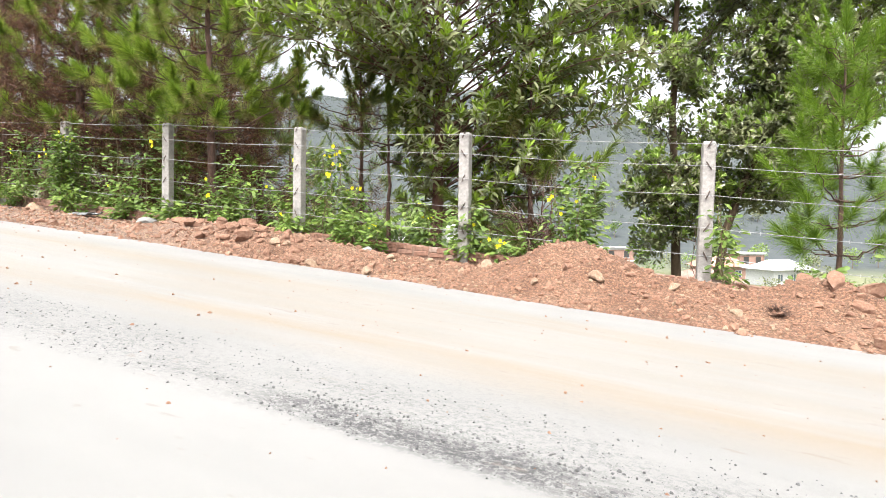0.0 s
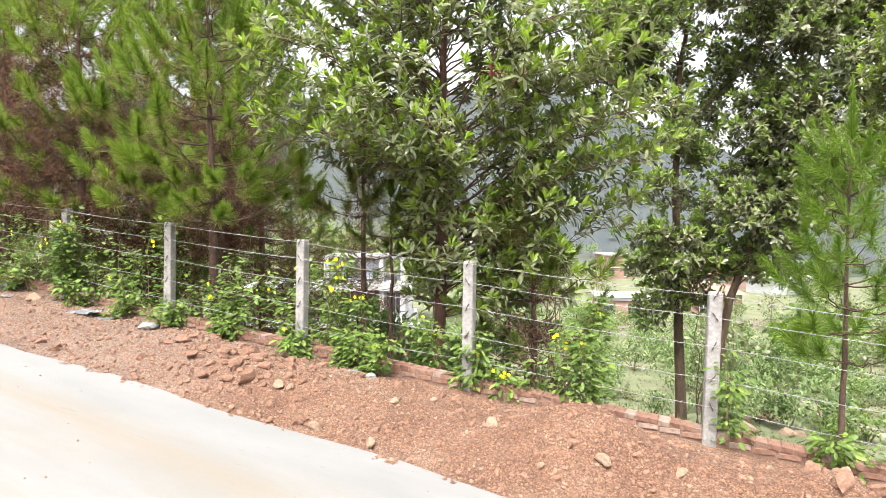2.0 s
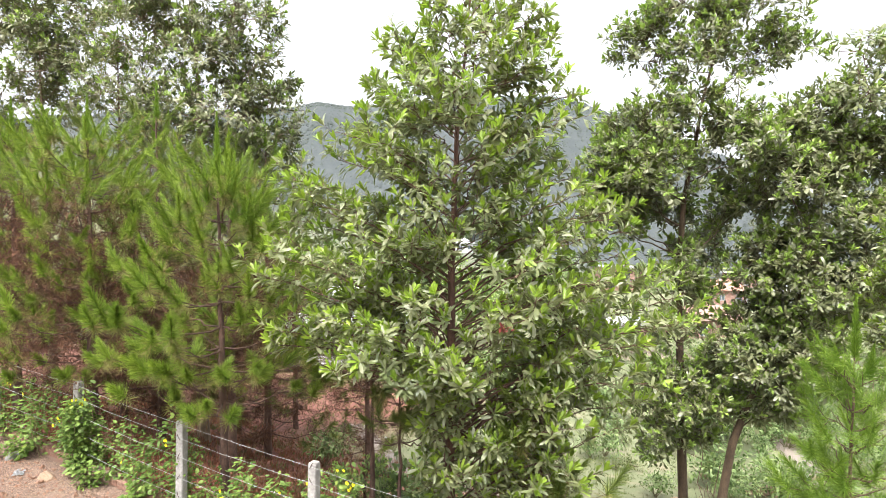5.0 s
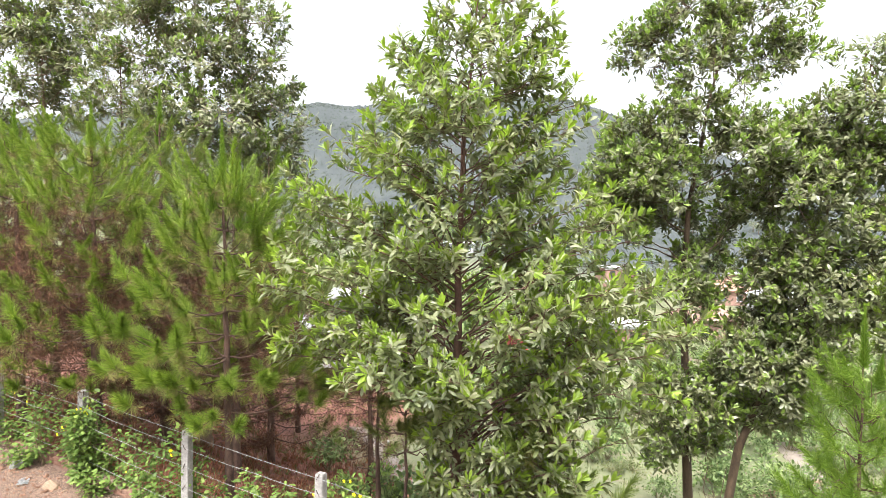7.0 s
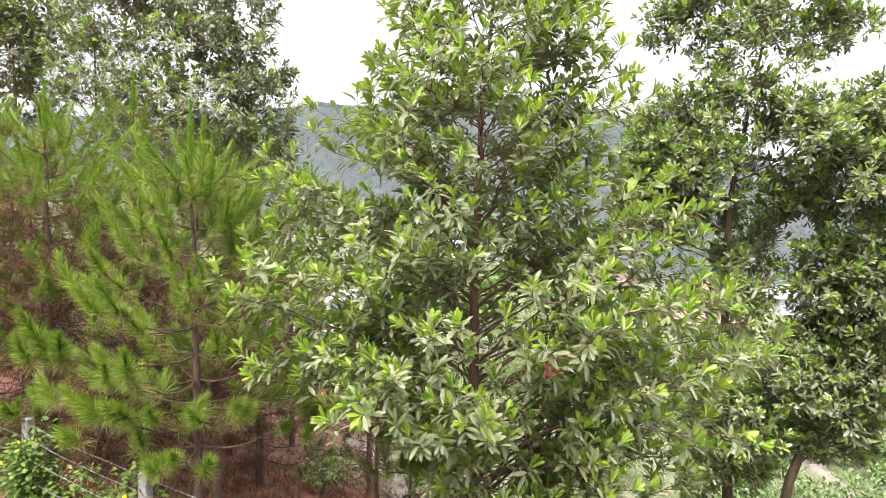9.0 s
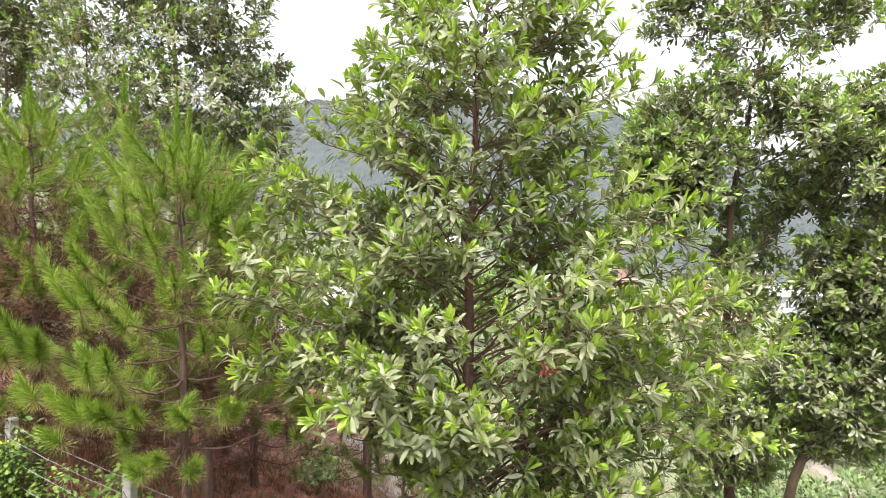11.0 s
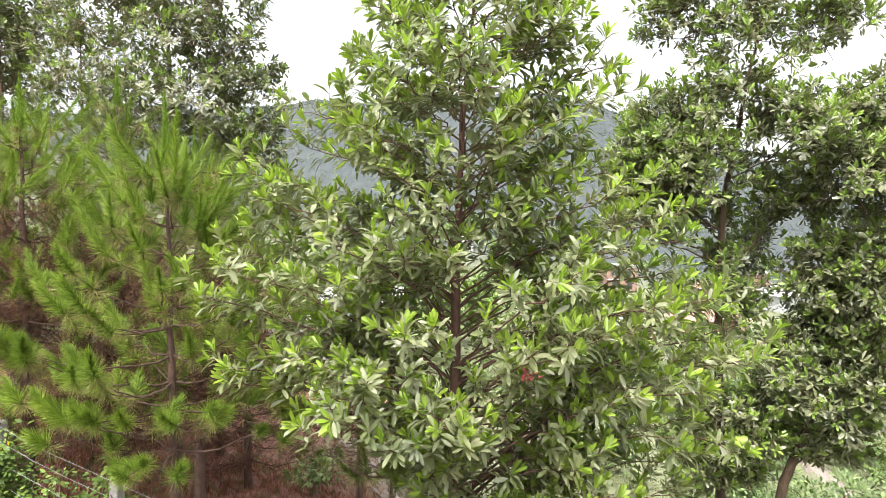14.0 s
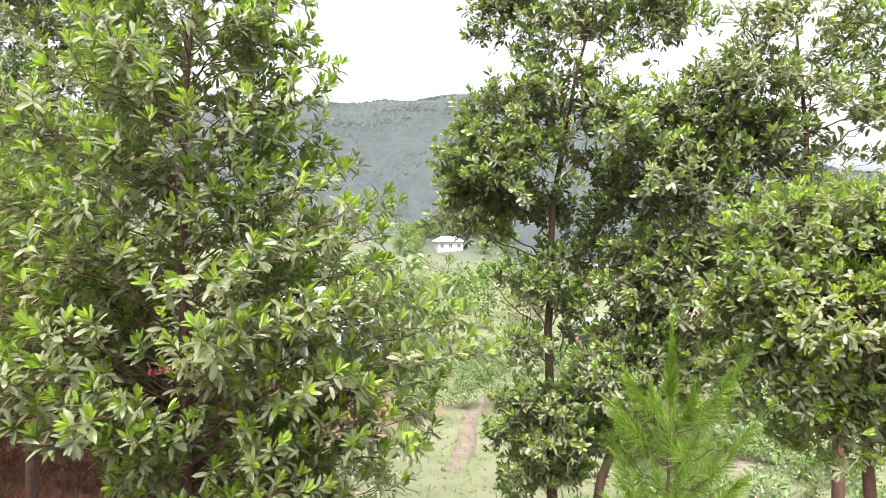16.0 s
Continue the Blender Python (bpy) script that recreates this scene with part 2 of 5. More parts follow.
def dirt_material():
    m, n, l, p = material("red_earth", 0.95)
    a = noise_node(n, l, 1.1, 6, 0.65)
    r = ramp(n, [(0.3, (0.16, 0.078, 0.045)), (0.48, (0.212, 0.11, 0.066)), (0.62, (0.25, 0.145, 0.093)), (0.75, (0.27, 0.19, 0.138))])
    l.new(a.outputs["Fac"], r.inputs[0])
    dusty = times_value(n, l, axis_mask(n, l, 0, -60, -5.6, 1.2), 0.55)
    b = noise_node(n, l, 42, 8, 0.9)
    v = ramp(n, [(0.34, (0.5, 0.47, 0.45)), (0.5, (1, 1, 1)), (0.64, (1.4, 1.36, 1.32))])
    l.new(b.outputs["Fac"], v.inputs[0])
    col = mix_colour(n, l, 1.0, mix_colour(n, l, dusty, r.outputs[0], (0.25, 0.182, 0.145)), v.outputs[0], "MULTIPLY")
    heights = []
    for scale, low, high in ((95, 0.72, 1.28), (44, 0.82, 1.16)):
        cell = n.new("ShaderNodeTexVoronoi")
        cell.inputs["Scale"].default_value = scale
        where = n.new("ShaderNodeTexCoord")
        l.new(where.outputs["Object"], cell.inputs["Vector"])
        tone = ramp(n, [(0.1, (low, low, low)), (0.9, (high, high, high))])
        split = n.new("ShaderNodeSeparateColor")
        l.new(cell.outputs["Color"], split.inputs[0])
        l.new(split.outputs[0], tone.inputs[0])
        col = mix_colour(n, l, 1.0, col, tone.outputs[0], "MULTIPLY")
        gap = ramp(n, [(0.35, (1, 1, 1)), (0.75, (0.55, 0.5, 0.48))])
        l.new(cell.outputs["Distance"], gap.inputs[0])
        col = mix_colour(n, l, 0.8, col, gap.outputs[0], "MULTIPLY")
        heights.append(gap.outputs[0])
    l.new(mix_colour(n, l, 1.0, col, (0.96, 1.02, 1.04), "MULTIPLY"), p.inputs["Base Color"])
    bump(n, l, p, mix_colour(n, l, 0.5, heights[0], heights[1]), 0.9, 0.025)
    return m


def ground_material():
    """Red earth by the road and under the pines, thin grass down the slope and in the valley, darker woods with haze
    put into their colour on the hills.
    """
    m, n, l, p = material("valley_ground", 0.95)
    a = noise_node(n, l, 0.5, 6, 0.65)
    grass = ramp(n, [(0.3, (0.085, 0.1, 0.045)), (0.5, (0.125, 0.138, 0.068)), (0.62, (0.155, 0.15, 0.088)), (0.74, (0.2, 0.16, 0.115))])
    l.new(a.outputs["Fac"], grass.inputs[0])
    earth = ramp(n, [(0.32, (0.09, 0.032, 0.021)), (0.52, (0.16, 0.06, 0.04)), (0.72, (0.24, 0.12, 0.083))])
    b = noise_node(n, l, 2.5, 6, 0.75)
    l.new(b.outputs["Fac"], earth.inputs[0])
    near = axis_mask(n, l, 1, -60, 1.6, 0.8)
    left = times_value(n, l, axis_mask(n, l, 1, -60, 12, 2.5), axis_mask(n, l, 0, -80, -3.6, 1.4))
    grove = times_value(n, l, axis_mask(n, l, 1, -60, 34, 5), axis_mask(n, l, 0, -80, -15.5, 2.5))
    k = n.new("ShaderNodeMath")
    k.operation = "MAXIMUM"
    l.new(near, k.inputs[0])
    l.new(left, k.inputs[1])
    col = mix_colour(n, l, grove, mix_colour(n, l, k.outputs[0], grass.outputs[0], earth.outputs[0]), earth.outputs[0])
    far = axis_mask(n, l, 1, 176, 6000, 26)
    # the hills' own ramp, tinted grey-blue to paint in distance haze
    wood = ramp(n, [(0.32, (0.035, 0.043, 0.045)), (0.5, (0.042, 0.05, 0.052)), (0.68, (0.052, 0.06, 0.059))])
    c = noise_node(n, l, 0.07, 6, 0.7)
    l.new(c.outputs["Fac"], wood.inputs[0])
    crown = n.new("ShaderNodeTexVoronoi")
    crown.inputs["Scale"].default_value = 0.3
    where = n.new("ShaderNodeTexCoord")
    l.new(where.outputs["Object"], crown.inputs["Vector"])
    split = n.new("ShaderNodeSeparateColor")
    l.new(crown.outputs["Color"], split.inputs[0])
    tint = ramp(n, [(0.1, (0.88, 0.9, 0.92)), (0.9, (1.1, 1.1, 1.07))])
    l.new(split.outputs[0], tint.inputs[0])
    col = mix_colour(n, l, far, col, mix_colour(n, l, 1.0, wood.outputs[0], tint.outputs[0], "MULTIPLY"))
    l.new(col, p.inputs["Base Color"])
    bump(n, l, p, b.outputs["Fac"], 0.6, 0.05)
    return m


ROAD, DIRT, GROUND = road_material(), dirt_material(), ground_material()


# ---- building helpers ----
def array_mesh(name, verts, quads, tris, mat, smooth=True):
    """A mesh from numpy arrays of vertices, quads and triangles."""
    me = bpy.data.meshes.new(name)
    quads, tris = np.asarray(quads, np.int32).reshape(-1, 4), np.asarray(tris, np.int32).reshape(-1, 3)
    me.vertices.add(len(verts))
    me.vertices.foreach_set("co", np.asarray(verts, np.float32).ravel())
    me.loops.add(quads.size + tris.size)
    me.loops.foreach_set("vertex_index", np.concatenate([quads.ravel(), tris.ravel()]))
    me.polygons.add(len(quads) + len(tris))
    starts = np.concatenate([np.arange(len(quads)) * 4, quads.size + np.arange(len(tris)) * 3])
    me.polygons.foreach_set("loop_start", starts.astype(np.int32))
    me.materials.append(mat)
    me.update(calc_edges=True)
    me.polygons.foreach_set("use_smooth", np.full(len(me.polygons), smooth))
    me.validate()
    return me


def child(name, me, parent, label="", kind=""):
    ob = new(name, me)
    ob.parent = parent
    return tagged(ob, label=label, kind=kind)


def part(name, bm, mat, parent, label=""):
    me = bpy.data.meshes.new(name)
    bm.to_mesh(me)
    bm.free()
    me.materials.append(mat)
    return child(name, me, parent, label)


def box(bm, lo, hi, bevel=0.0):
    """A box between two corners, its edges rounded by bevel."""
    g = bmesh.ops.create_cube(bm, size=1)["verts"]
    for v in g:
        v.co = Vector([l + (c + 0.5) * (h - l) for c, l, h in zip(v.co, lo, hi)])
    if bevel:
        es = list({e for v in g for e in v.link_edges})
        bmesh.ops.bevel(bm, geom=es, offset=bevel, segments=1, affect="EDGES")
    return bm


def unit(rows):
    rows = np.asarray(rows, float)
    return rows / np.maximum(np.linalg.norm(rows, axis=-1, keepdims=True), 1e-9)


class Tubes:
    """Gathers bent tapered tubes into one mesh."""

    def __init__(self):
        self.v, self.f, self.n = [], [], 0

    def add(self, pts, radii, sides=6):
        pts = np.asarray(pts, float)
        k = len(pts)
        tang = unit(np.gradient(pts, axis=0))
        ref = np.array([1.0, 0.0, 0.0]) if abs(tang[0][0]) < 0.8 else np.array([0.0, 1.0, 0.0])
        a = unit(np.cross(tang, ref))
        b = np.cross(tang, a)
        ang = np.arange(sides) * 2 * math.pi / sides
        ring = a[:, None, :] * np.cos(ang)[None, :, None] + b[:, None, :] * np.sin(ang)[None, :, None]
        vs = pts[:, None, :] + ring * np.asarray(radii, float)[:, None, None]
        self.v.append(vs.reshape(-1, 3))
        i = np.arange(sides)
        for r in range(k - 1):
            o = self.n + r * sides
            self.f.append(np.stack([o + i, o + (i + 1) % sides, o + sides + (i + 1) % sides, o + sides + i], 1))
        self.n += k * sides
        return self

    def mesh(self, name, mat):
        return array_mesh(name, np.concatenate(self.v), np.concatenate(self.f), [], mat)


def bent(a, b, sag, k, rng, wob=0.0):
    """Points from a to b on a curve that sags (or bulges) by sag, slightly crooked."""
    t = np.linspace(0, 1, k)[:, None]
    p = np.asarray(a) * (1 - t) + np.asarray(b) * t
    p[:, 2:3] += sag * 4 * t * (1 - t)
    if wob:
        p[1:-1] += rng.normal(0, wob, (k - 2, 3))
    return p


def leaf_mesh(name, base, way, up, length, width, droop, mat, slim=False):
    """Many leaves, each a bent blade folded along its rib, as arrays: place, direction, upper side, length, width, droop."""
    nn = len(base)
    way, up = unit(way), np.asarray(up, float)
    side = unit(np.cross(way, up))
    up = np.cross(side, way)
    length, width, droop = (np.asarray(q, float).reshape(-1, 1) for q in (length, width, droop))

    def spot(t, s):
        fold = abs(s) * 0.16
        return base + way * length * t + side * width * s * 0.5 + up * (width * fold - droop * length * t * t)

    if slim:
        vs = np.stack([spot(0, 0), spot(0.52, -1.0), spot(0.9, -0.6), spot(0.9, 0.6), spot(0.52, 1.0)], 1)
        o = (np.arange(nn) * 5)[:, None]
        return array_mesh(name, vs.reshape(-1, 3), o + np.array([[1, 4, 3, 2]]), o + np.array([[0, 4, 1]]), mat)
    vs = np.stack([spot(0, 0), spot(0.46, -0.95), spot(0.46, 0), spot(0.46, 0.95), spot(0.82, -0.8), spot(0.82, 0), spot(0.82, 0.8), spot(1.0, 0)], 1)
    o = (np.arange(nn) * 8)[:, None]
    quads = np.concatenate([o + np.array([q]) for q in ((1, 2, 5, 4), (2, 3, 6, 5))])
    tris = np.concatenate([o + np.array([q]) for q in ((0, 2, 1), (0, 3, 2), (4, 5, 7), (5, 6, 7))])
    return array_mesh(name, vs.reshape(-1, 3), quads, tris, mat)


def needle_mesh(name, base, way, length, width, rng, mat):
    """Many needles, each one slim triangle."""
    nn = len(base)
    way = unit(way)
    side = unit(np.cross(way, rng.normal(size=(nn, 3))))
    length = np.asarray(length, float).reshape(-1, 1)
    vs = np.stack([base - side * width * 0.5, base + side * width * 0.5, base + way * length], 1)
    return array_mesh(name, vs.reshape(-1, 3), [], np.arange(nn * 3).reshape(-1, 3), mat)


# ---- the lie of the land ----
def along(x):
    """The road and the fence climb towards -x."""
    return -3.9 * np.tanh(np.asarray(x, float) / 40)


def road_z(x, y):
    return along(x) - 0.25 - 0.03 * np.clip(y, -7, -1)


AHEAD = radians(25.387)
RIDGE_AT = (-1.5, -0.6, -0.27, -0.215, -0.12, -0.08, -0.02, 0.015, 0.11, 0.15, 0.17, 0.21, 0.265, 0.304, 0.33, 0.5, 0.8, 1.5)
RIDGE_UP = (0.16, 0.19, 0.206, 0.212, 0.204, 0.206, 0.217, 0.223, 0.223, 0.22, 0.214, 0.199, 0.191, 0.182, 0.17, 0.12, 0.09, 0.1)



def smooth01(v):
    v = np.clip(v, 0, 1)
    return v * v * (3 - 2 * v)


def ground_z(x, y):
    x, y = np.asarray(x, float), np.asarray(y, float)
    s = smooth01((y - 6) / 30)
    low = along(x) * (1 - s) - 0.2 + np.interp(y, (0, 0.6, 3, 7, 12, 20, 45, 120, 220, 320), (0, -0.2, -1.1, -2.8, -4.4, -5.7, -8.0, -10, -11, -12))
    z = np.where(y > 0, low, road_z(x, y) - 0.14)
    # hills: their skyline as a slope seen from the road, by bearing
    dx, dy = x, y + 6
    fwd = -dx * math.sin(AHEAD) + dy * math.cos(AHEAD)
    rgt = dx * math.cos(AHEAD) + dy * math.sin(AHEAD)
    t = np.where(fwd > 1, rgt / np.maximum(fwd, 1), np.sign(rgt) * 3)
    ridge = 440.0
    k = smooth01((fwd - 150) / (ridge - 150))
    fall = 1 - smooth01((fwd - ridge) / 900) * 0.8
    hill = (np.interp(t, RIDGE_AT, RIDGE_UP) * ridge + 15) * (k ** 1.15) * fall
    hill = hill + k * 6 * (np.sin(x * 0.031 + 1.3) * np.sin(y * 0.027) + 0.6 * np.sin(x * 0.083) * np.sin(y * 0.071 + 2))* (k < 0.97)
    behind = smooth01((-y - 14) / 40) * 5
    return z + np.where(fwd > 150, hill, 0) + np.where(y < 0, behind, 0)


def build_ground():
    na = 576
    radii = np.concatenate([np.linspace(0.5, 14, 28), np.geomspace(14.6, 4000, 130)])
    ang = np.arange(na) * 2 * math.pi / na
    X = radii[:, None] * np.sin(ang)[None, :]
    Y = -6 + radii[:, None] * np.cos(ang)[None, :]
    Z = ground_z(X, Y)
    vs = np.stack([X, Y, Z], -1).reshape(-1, 3)
    rng = np.random.default_rng(3)
    near = (vs[:, 1] > 0.4) & (np.hypot(vs[:, 0], vs[:, 1]) < 80)
    vs[near, 2] += rng.normal(0, 0.04, near.sum())
    i, j = np.meshgrid(np.arange(len(radii) - 1), np.arange(na), indexing="ij")
    a, b = i * na + j, i * na + (j + 1) % na
    quads = np.stack([a, b, b + na, a + na], -1).reshape(-1, 4)[:, ::-1]
    centre = len(vs)
    vs = np.vstack([vs, [[0, -6, float(ground_z(0, -6))]]])
    j = np.arange(na)
    tris = np.stack([np.full(na, centre), (j + 1) % na, j], 1)[:, ::-1]
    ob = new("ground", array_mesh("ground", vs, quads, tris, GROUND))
    tagged(ob, "grassy valley floor below a red earth slope, rising to wooded hills", "ground", kind="structure")


build_ground()


def build_road():
    xs = np.concatenate([np.arange(-90, -16, 2.0), np.arange(-16, 10, 0.5), np.arange(10, 92, 2.0)])
    rng = np.random.default_rng(5)
    ys = np.array([-9.8, -8, -6.6, -5.8, -5, -4.2, -3.4, -2.9])
    verts, quads = [], []
    edge = -2.52 + 0.05 * np.sin(xs * 1.7) + rng.normal(0, 0.012, len(xs)) + 0.35 * smooth01((xs + 12) / -8)
    for x, e in zip(xs, edge):
        row = list(ys) + [e]
        verts += [(x, y, float(road_z(x, y))) for y in row] + [(x, e + 0.02, float(road_z(x, e)) - 0.16), (x, -9.8, float(road_z(x, -9.8)) - 0.16)]
    w = len(ys) + 3
    for i in range(len(xs) - 1):
        for k in range(w - 2):
            a = i * w + k
            quads.append((a, a + w, a + w + 1, a + 1))
    ob = new("road", array_mesh("road", verts, quads, [], ROAD, False))
    tagged(ob, "pale new concrete road with tan dust tracks and a grey cement smear", "road", kind="structure")


build_road()


# ---- the dug verge ----
def lump(x, y, cx, cy, rx, ry, h):
    return h * np.exp(-((x - cx) / rx) ** 2 - ((y - cy) / ry) ** 2)


def verge_z(x, y):
    z = road_z(x, y) - 0.02 + 0.06 * smooth01((y + 2.5) / 0.8)
    z = z + lump(x, y, -1.15, -1.15, 0.75, 0.6, 0.45) + lump(x, y, 0.1, -1.2, 0.6, 0.55, 0.17) + lump(x, y, 1.05, -1.2, 0.48, 0.55, 0.36)
    z = z + lump(x, y, 2.35, -1.3, 0.55, 0.6, 0.46) + lump(x, y, 3.2, -1.25, 0.8, 0.6, 0.34)
    z = z + lump(x, y, -5.6, -1.5, 1.3, 0.6, 0.2) + lump(x, y, -4.2, -1.2, 1.0, 0.5, 0.1) + lump(x, y, -6.9, -0.9, 0.6, 0.4, 0.14)
    z = z - 0.01 * smooth01((y + 1.1) / 0.8)
    return z


def relief(x, y):
    """The loose surface of the dug earth, over its lumps."""
    p = (x, y)
    rough = noise.fractal((p[0] * 3.2, p[1] * 3.2, 0.3), 0.8, 2.1, 4)
    fine = noise.noise((p[0] * 15, p[1] * 15, 7.7))
    clod = abs(noise.noise((p[0] * 7, p[1] * 7, 3.1)))
    rise = float(smooth01((y + 2.74 + 0.05 * rough) / 0.2))
    return (0.04 * rough + 0.012 * fine + 0.014 * clod) * rise - 0.07 * (1 - rise)


def verge_top(x, y):
    x, y = np.atleast_1d(np.asarray(x, float)), np.atleast_1d(np.asarray(y, float))
    return verge_z(x, y) + np.array([relief(a, b) for a, b in zip(x, y)])


def build_verge():
    xs, ys = np.arange(-26, 11, 0.05), np.linspace(-2.95, -0.02, 56)
    X, Y = np.meshgrid(xs, ys, indexing="ij")
    Z = verge_top(X.ravel(), Y.ravel()).reshape(X.shape)
    nx, ny = X.shape
    i, j = np.meshgrid(np.arange(nx - 1), np.arange(ny - 1), indexing="ij")
    a = i * ny + j
    quads = np.stack([a, a + ny, a + ny + 1, a + 1], -1).reshape(-1, 4)
    ob = new("dirt_verge", array_mesh("dirt_verge", np.stack([X, Y, Z], -1).reshape(-1, 3), quads, [], DIRT))
    tagged(ob, "heaps of freshly dug red earth and rubble along the road", "verge", kind="structure")


build_verge()


def rock_mesh(name, seed, mat, cuts=1):
    """An angular stone: a ball cut by random planes, its faces left uneven."""
    rng = np.random.default_rng(seed)
    bm = bmesh.new()
    bmesh.ops.create_icosphere(bm, subdivisions=2, radius=1)
    sc = np.array([1.0, rng.uniform(0.6, 0.9), rng.uniform(0.45, 0.7)])
    planes = unit(rng.normal(size=(12, 3)))
    for v in bm.verts:
        p = np.array(v.co)
        for q in planes:
            d = p @ q - 0.5 - 0.12 * q[2] ** 2
            if d > 0:
                p = p - q * d
        v.co = Vector(p * sc * 1.25 + rng.normal(0, 0.015, 3))
    me = bpy.data.meshes.new(name)
    bm.to_mesh(me)
    bm.free()
    me.materials.append(mat)
    return me


ROCKS = [rock_mesh("rock", s, ROCK) for s in (1, 2, 3)]
ROCKS_PALE = [rock_mesh("pale_rock", s, ROCK_PALE) for s in (4, 5, 6)]
ROCKS_GREY = [rock_mesh("grey_rock", s, ROCK_GREY) for s in (7, 8)]


def put_rock(x, y, z, size, meshes, label, rng, group="stones on the verge"):
    ob = new("rock", meshes[int(rng.integers(len(meshes)))])
    ob.matrix_world = pose(x, y, z, rng.uniform(-25, 25), rng.uniform(-25, 25), rng.uniform(0, 360)) @ Matrix.Diagonal((size, size, size, 1))
    tagged(ob, label, "rock", group)


def build_rocks():
    rng = np.random.default_rng(11)
    pale, red, grey = "pale sandy stone lying on red earth", "orange-red clod of rock on the dug earth", "grey stone lying beside the brick kerb"
    for x, y, s in ((-2.05, -1.36, 0.1), (-4.51, -1.81, 0.09), (-4.36, -1.78, 0.07), (-0.83, -1.73, 0.09), (-3.28, -1.27, 0.08), (1.08, -1.18, 0.075), (-3.6, -2.3, 0.08), (-2.98, -0.88, 0.06), (-0.2, -1.5, 0.08), (-2.95, -2.3, 0.09), (-1.35, -2.0, 0.05), (0.3, -1.9, 0.06)):
        put_rock(x, y, float(verge_top(x, y)[0]) + s * 0.25, s, ROCKS_PALE, pale, rng)
    for x, y, s in ((-8.06, -0.72, 0.15), (-12.6, -0.5, 0.15), (-4.05, -0.6, 0.08)):
        put_rock(x, y, float(verge_top(x, y)[0]) + s * 0.25, s, ROCKS_GREY, grey, rng)
    put_rock(-11.3, -0.6, float(verge_top(-11.3, -0.6)[0]) + 0.05, 0.19, ROCKS_PALE, "pinkish stone on the red verge", rng)
    for x, y, s in ((1.05, -1.35, 0.13), (1.3, -1.2, 0.12), (0.85, -1.1, 0.1), (1.2, -1.6, 0.09), (2.5, -1.25, 0.22), (3.05, -1.45, 0.2), (-5.2, -1.75, 0.13), (-5.6, -1.55, 0.14), (-4.9, -1.6, 0.11), (-5.9, -1.8, 0.12), (-5.4, -1.35, 0.13), (-4.7, -1.35, 0.1)):
        put_rock(x, y, float(verge_top(x, y)[0]) + s * 0.2, s, ROCKS, "large orange-red clod on the heaped earth", rng)
    for _ in range(290):
        x, y = rng.uniform(-13, 4.5), rng.uniform(-2.5, -0.5)
        if rng.random() < 0.45:
            x = rng.normal(-5.4, 1.0)
        s = float(np.clip(rng.lognormal(-3.1, 0.45), 0.02, 0.14))
        put_rock(x, y, float(verge_top(x, y)[0]) + s * 0.2, s, ROCKS, red, rng)


build_rocks()


def build_root_clod(x, y):
    """A torn-out tuft of dead roots on the earth heap."""
    rng = np.random.default_rng(15)
    root = new("root_clod")
    root.location = (x, y, float(verge_top(x, y)[0]) + 0.03)
    fibres = Tubes()
    for _ in range(46):
        a = rng.uniform(0, 6.283)
        tip = np.array([math.cos(a) * rng.uniform(0.05, 0.13), math.sin(a) * rng.uniform(0.03, 0.09), rng.uniform(-0.02, 0.07)])
        fibres.add(bent(rng.normal(0, 0.012, 3), tip, rng.uniform(-0.03, 0.03), 5, rng, 0.006), np.linspace(0.004, 0.0015, 5), 3)
    child("root_fibres", fibres.mesh("root_fibres", BARK_PINE), root, kind="stuff")
    core = child("clod", ROCKS[1], root, "dark crumb of earth held by the roots")
    core.scale = (0.055, 0.055, 0.05)
    tagged(root, "torn-out dark tuft of dead roots on the earth heap", "root clod")


build_root_clod(0.6, -1.85)


def plastic_scrap(x, y, size, turn, seed):
    """A crumpled piece of plastic sheet, folded over itself."""
    rng = np.random.default_rng(seed)
    bm = bmesh.new()
    bmesh.ops.create_grid(bm, x_segments=9, y_segments=6, size=0.5)
    for v in bm.verts:
        p = v.co.copy()
        v.co = Vector((p.x * 1.0 + rng.normal(0, 0.02), p.y * 0.6 + rng.normal(0, 0.02), 0.07 + 0.16 * abs(noise.noise((p.x * 4 + seed, p.y * 5, 1.7))) + rng.normal(0, 0.012))) * size
    top = list(bm.faces)
    bmesh.ops.solidify(bm, geom=top, thickness=0.012 * size)
    me = bpy.data.meshes.new("plastic_scrap")
    bm.to_mesh(me)
    bm.free()
    me.materials.append(PLASTIC)
    ob = new("plastic_scrap", me)
    ob.matrix_world = pose(x, y, float(verge_top(x, y)[0]) - 0.02, 0, 0, turn)
    tagged(ob, "crumpled grey plastic sheet lying on the red verge", "plastic scrap", "scraps on the verge")


for at in ((-9.6, -0.75, 0.5, 20, 3), (-9.2, -0.62, 0.34, 80, 4), (-11.9, -0.72, 0.3, 140, 5), (-4.36, -0.62, 0.3, 60, 6)):
    plastic_scrap(*at)


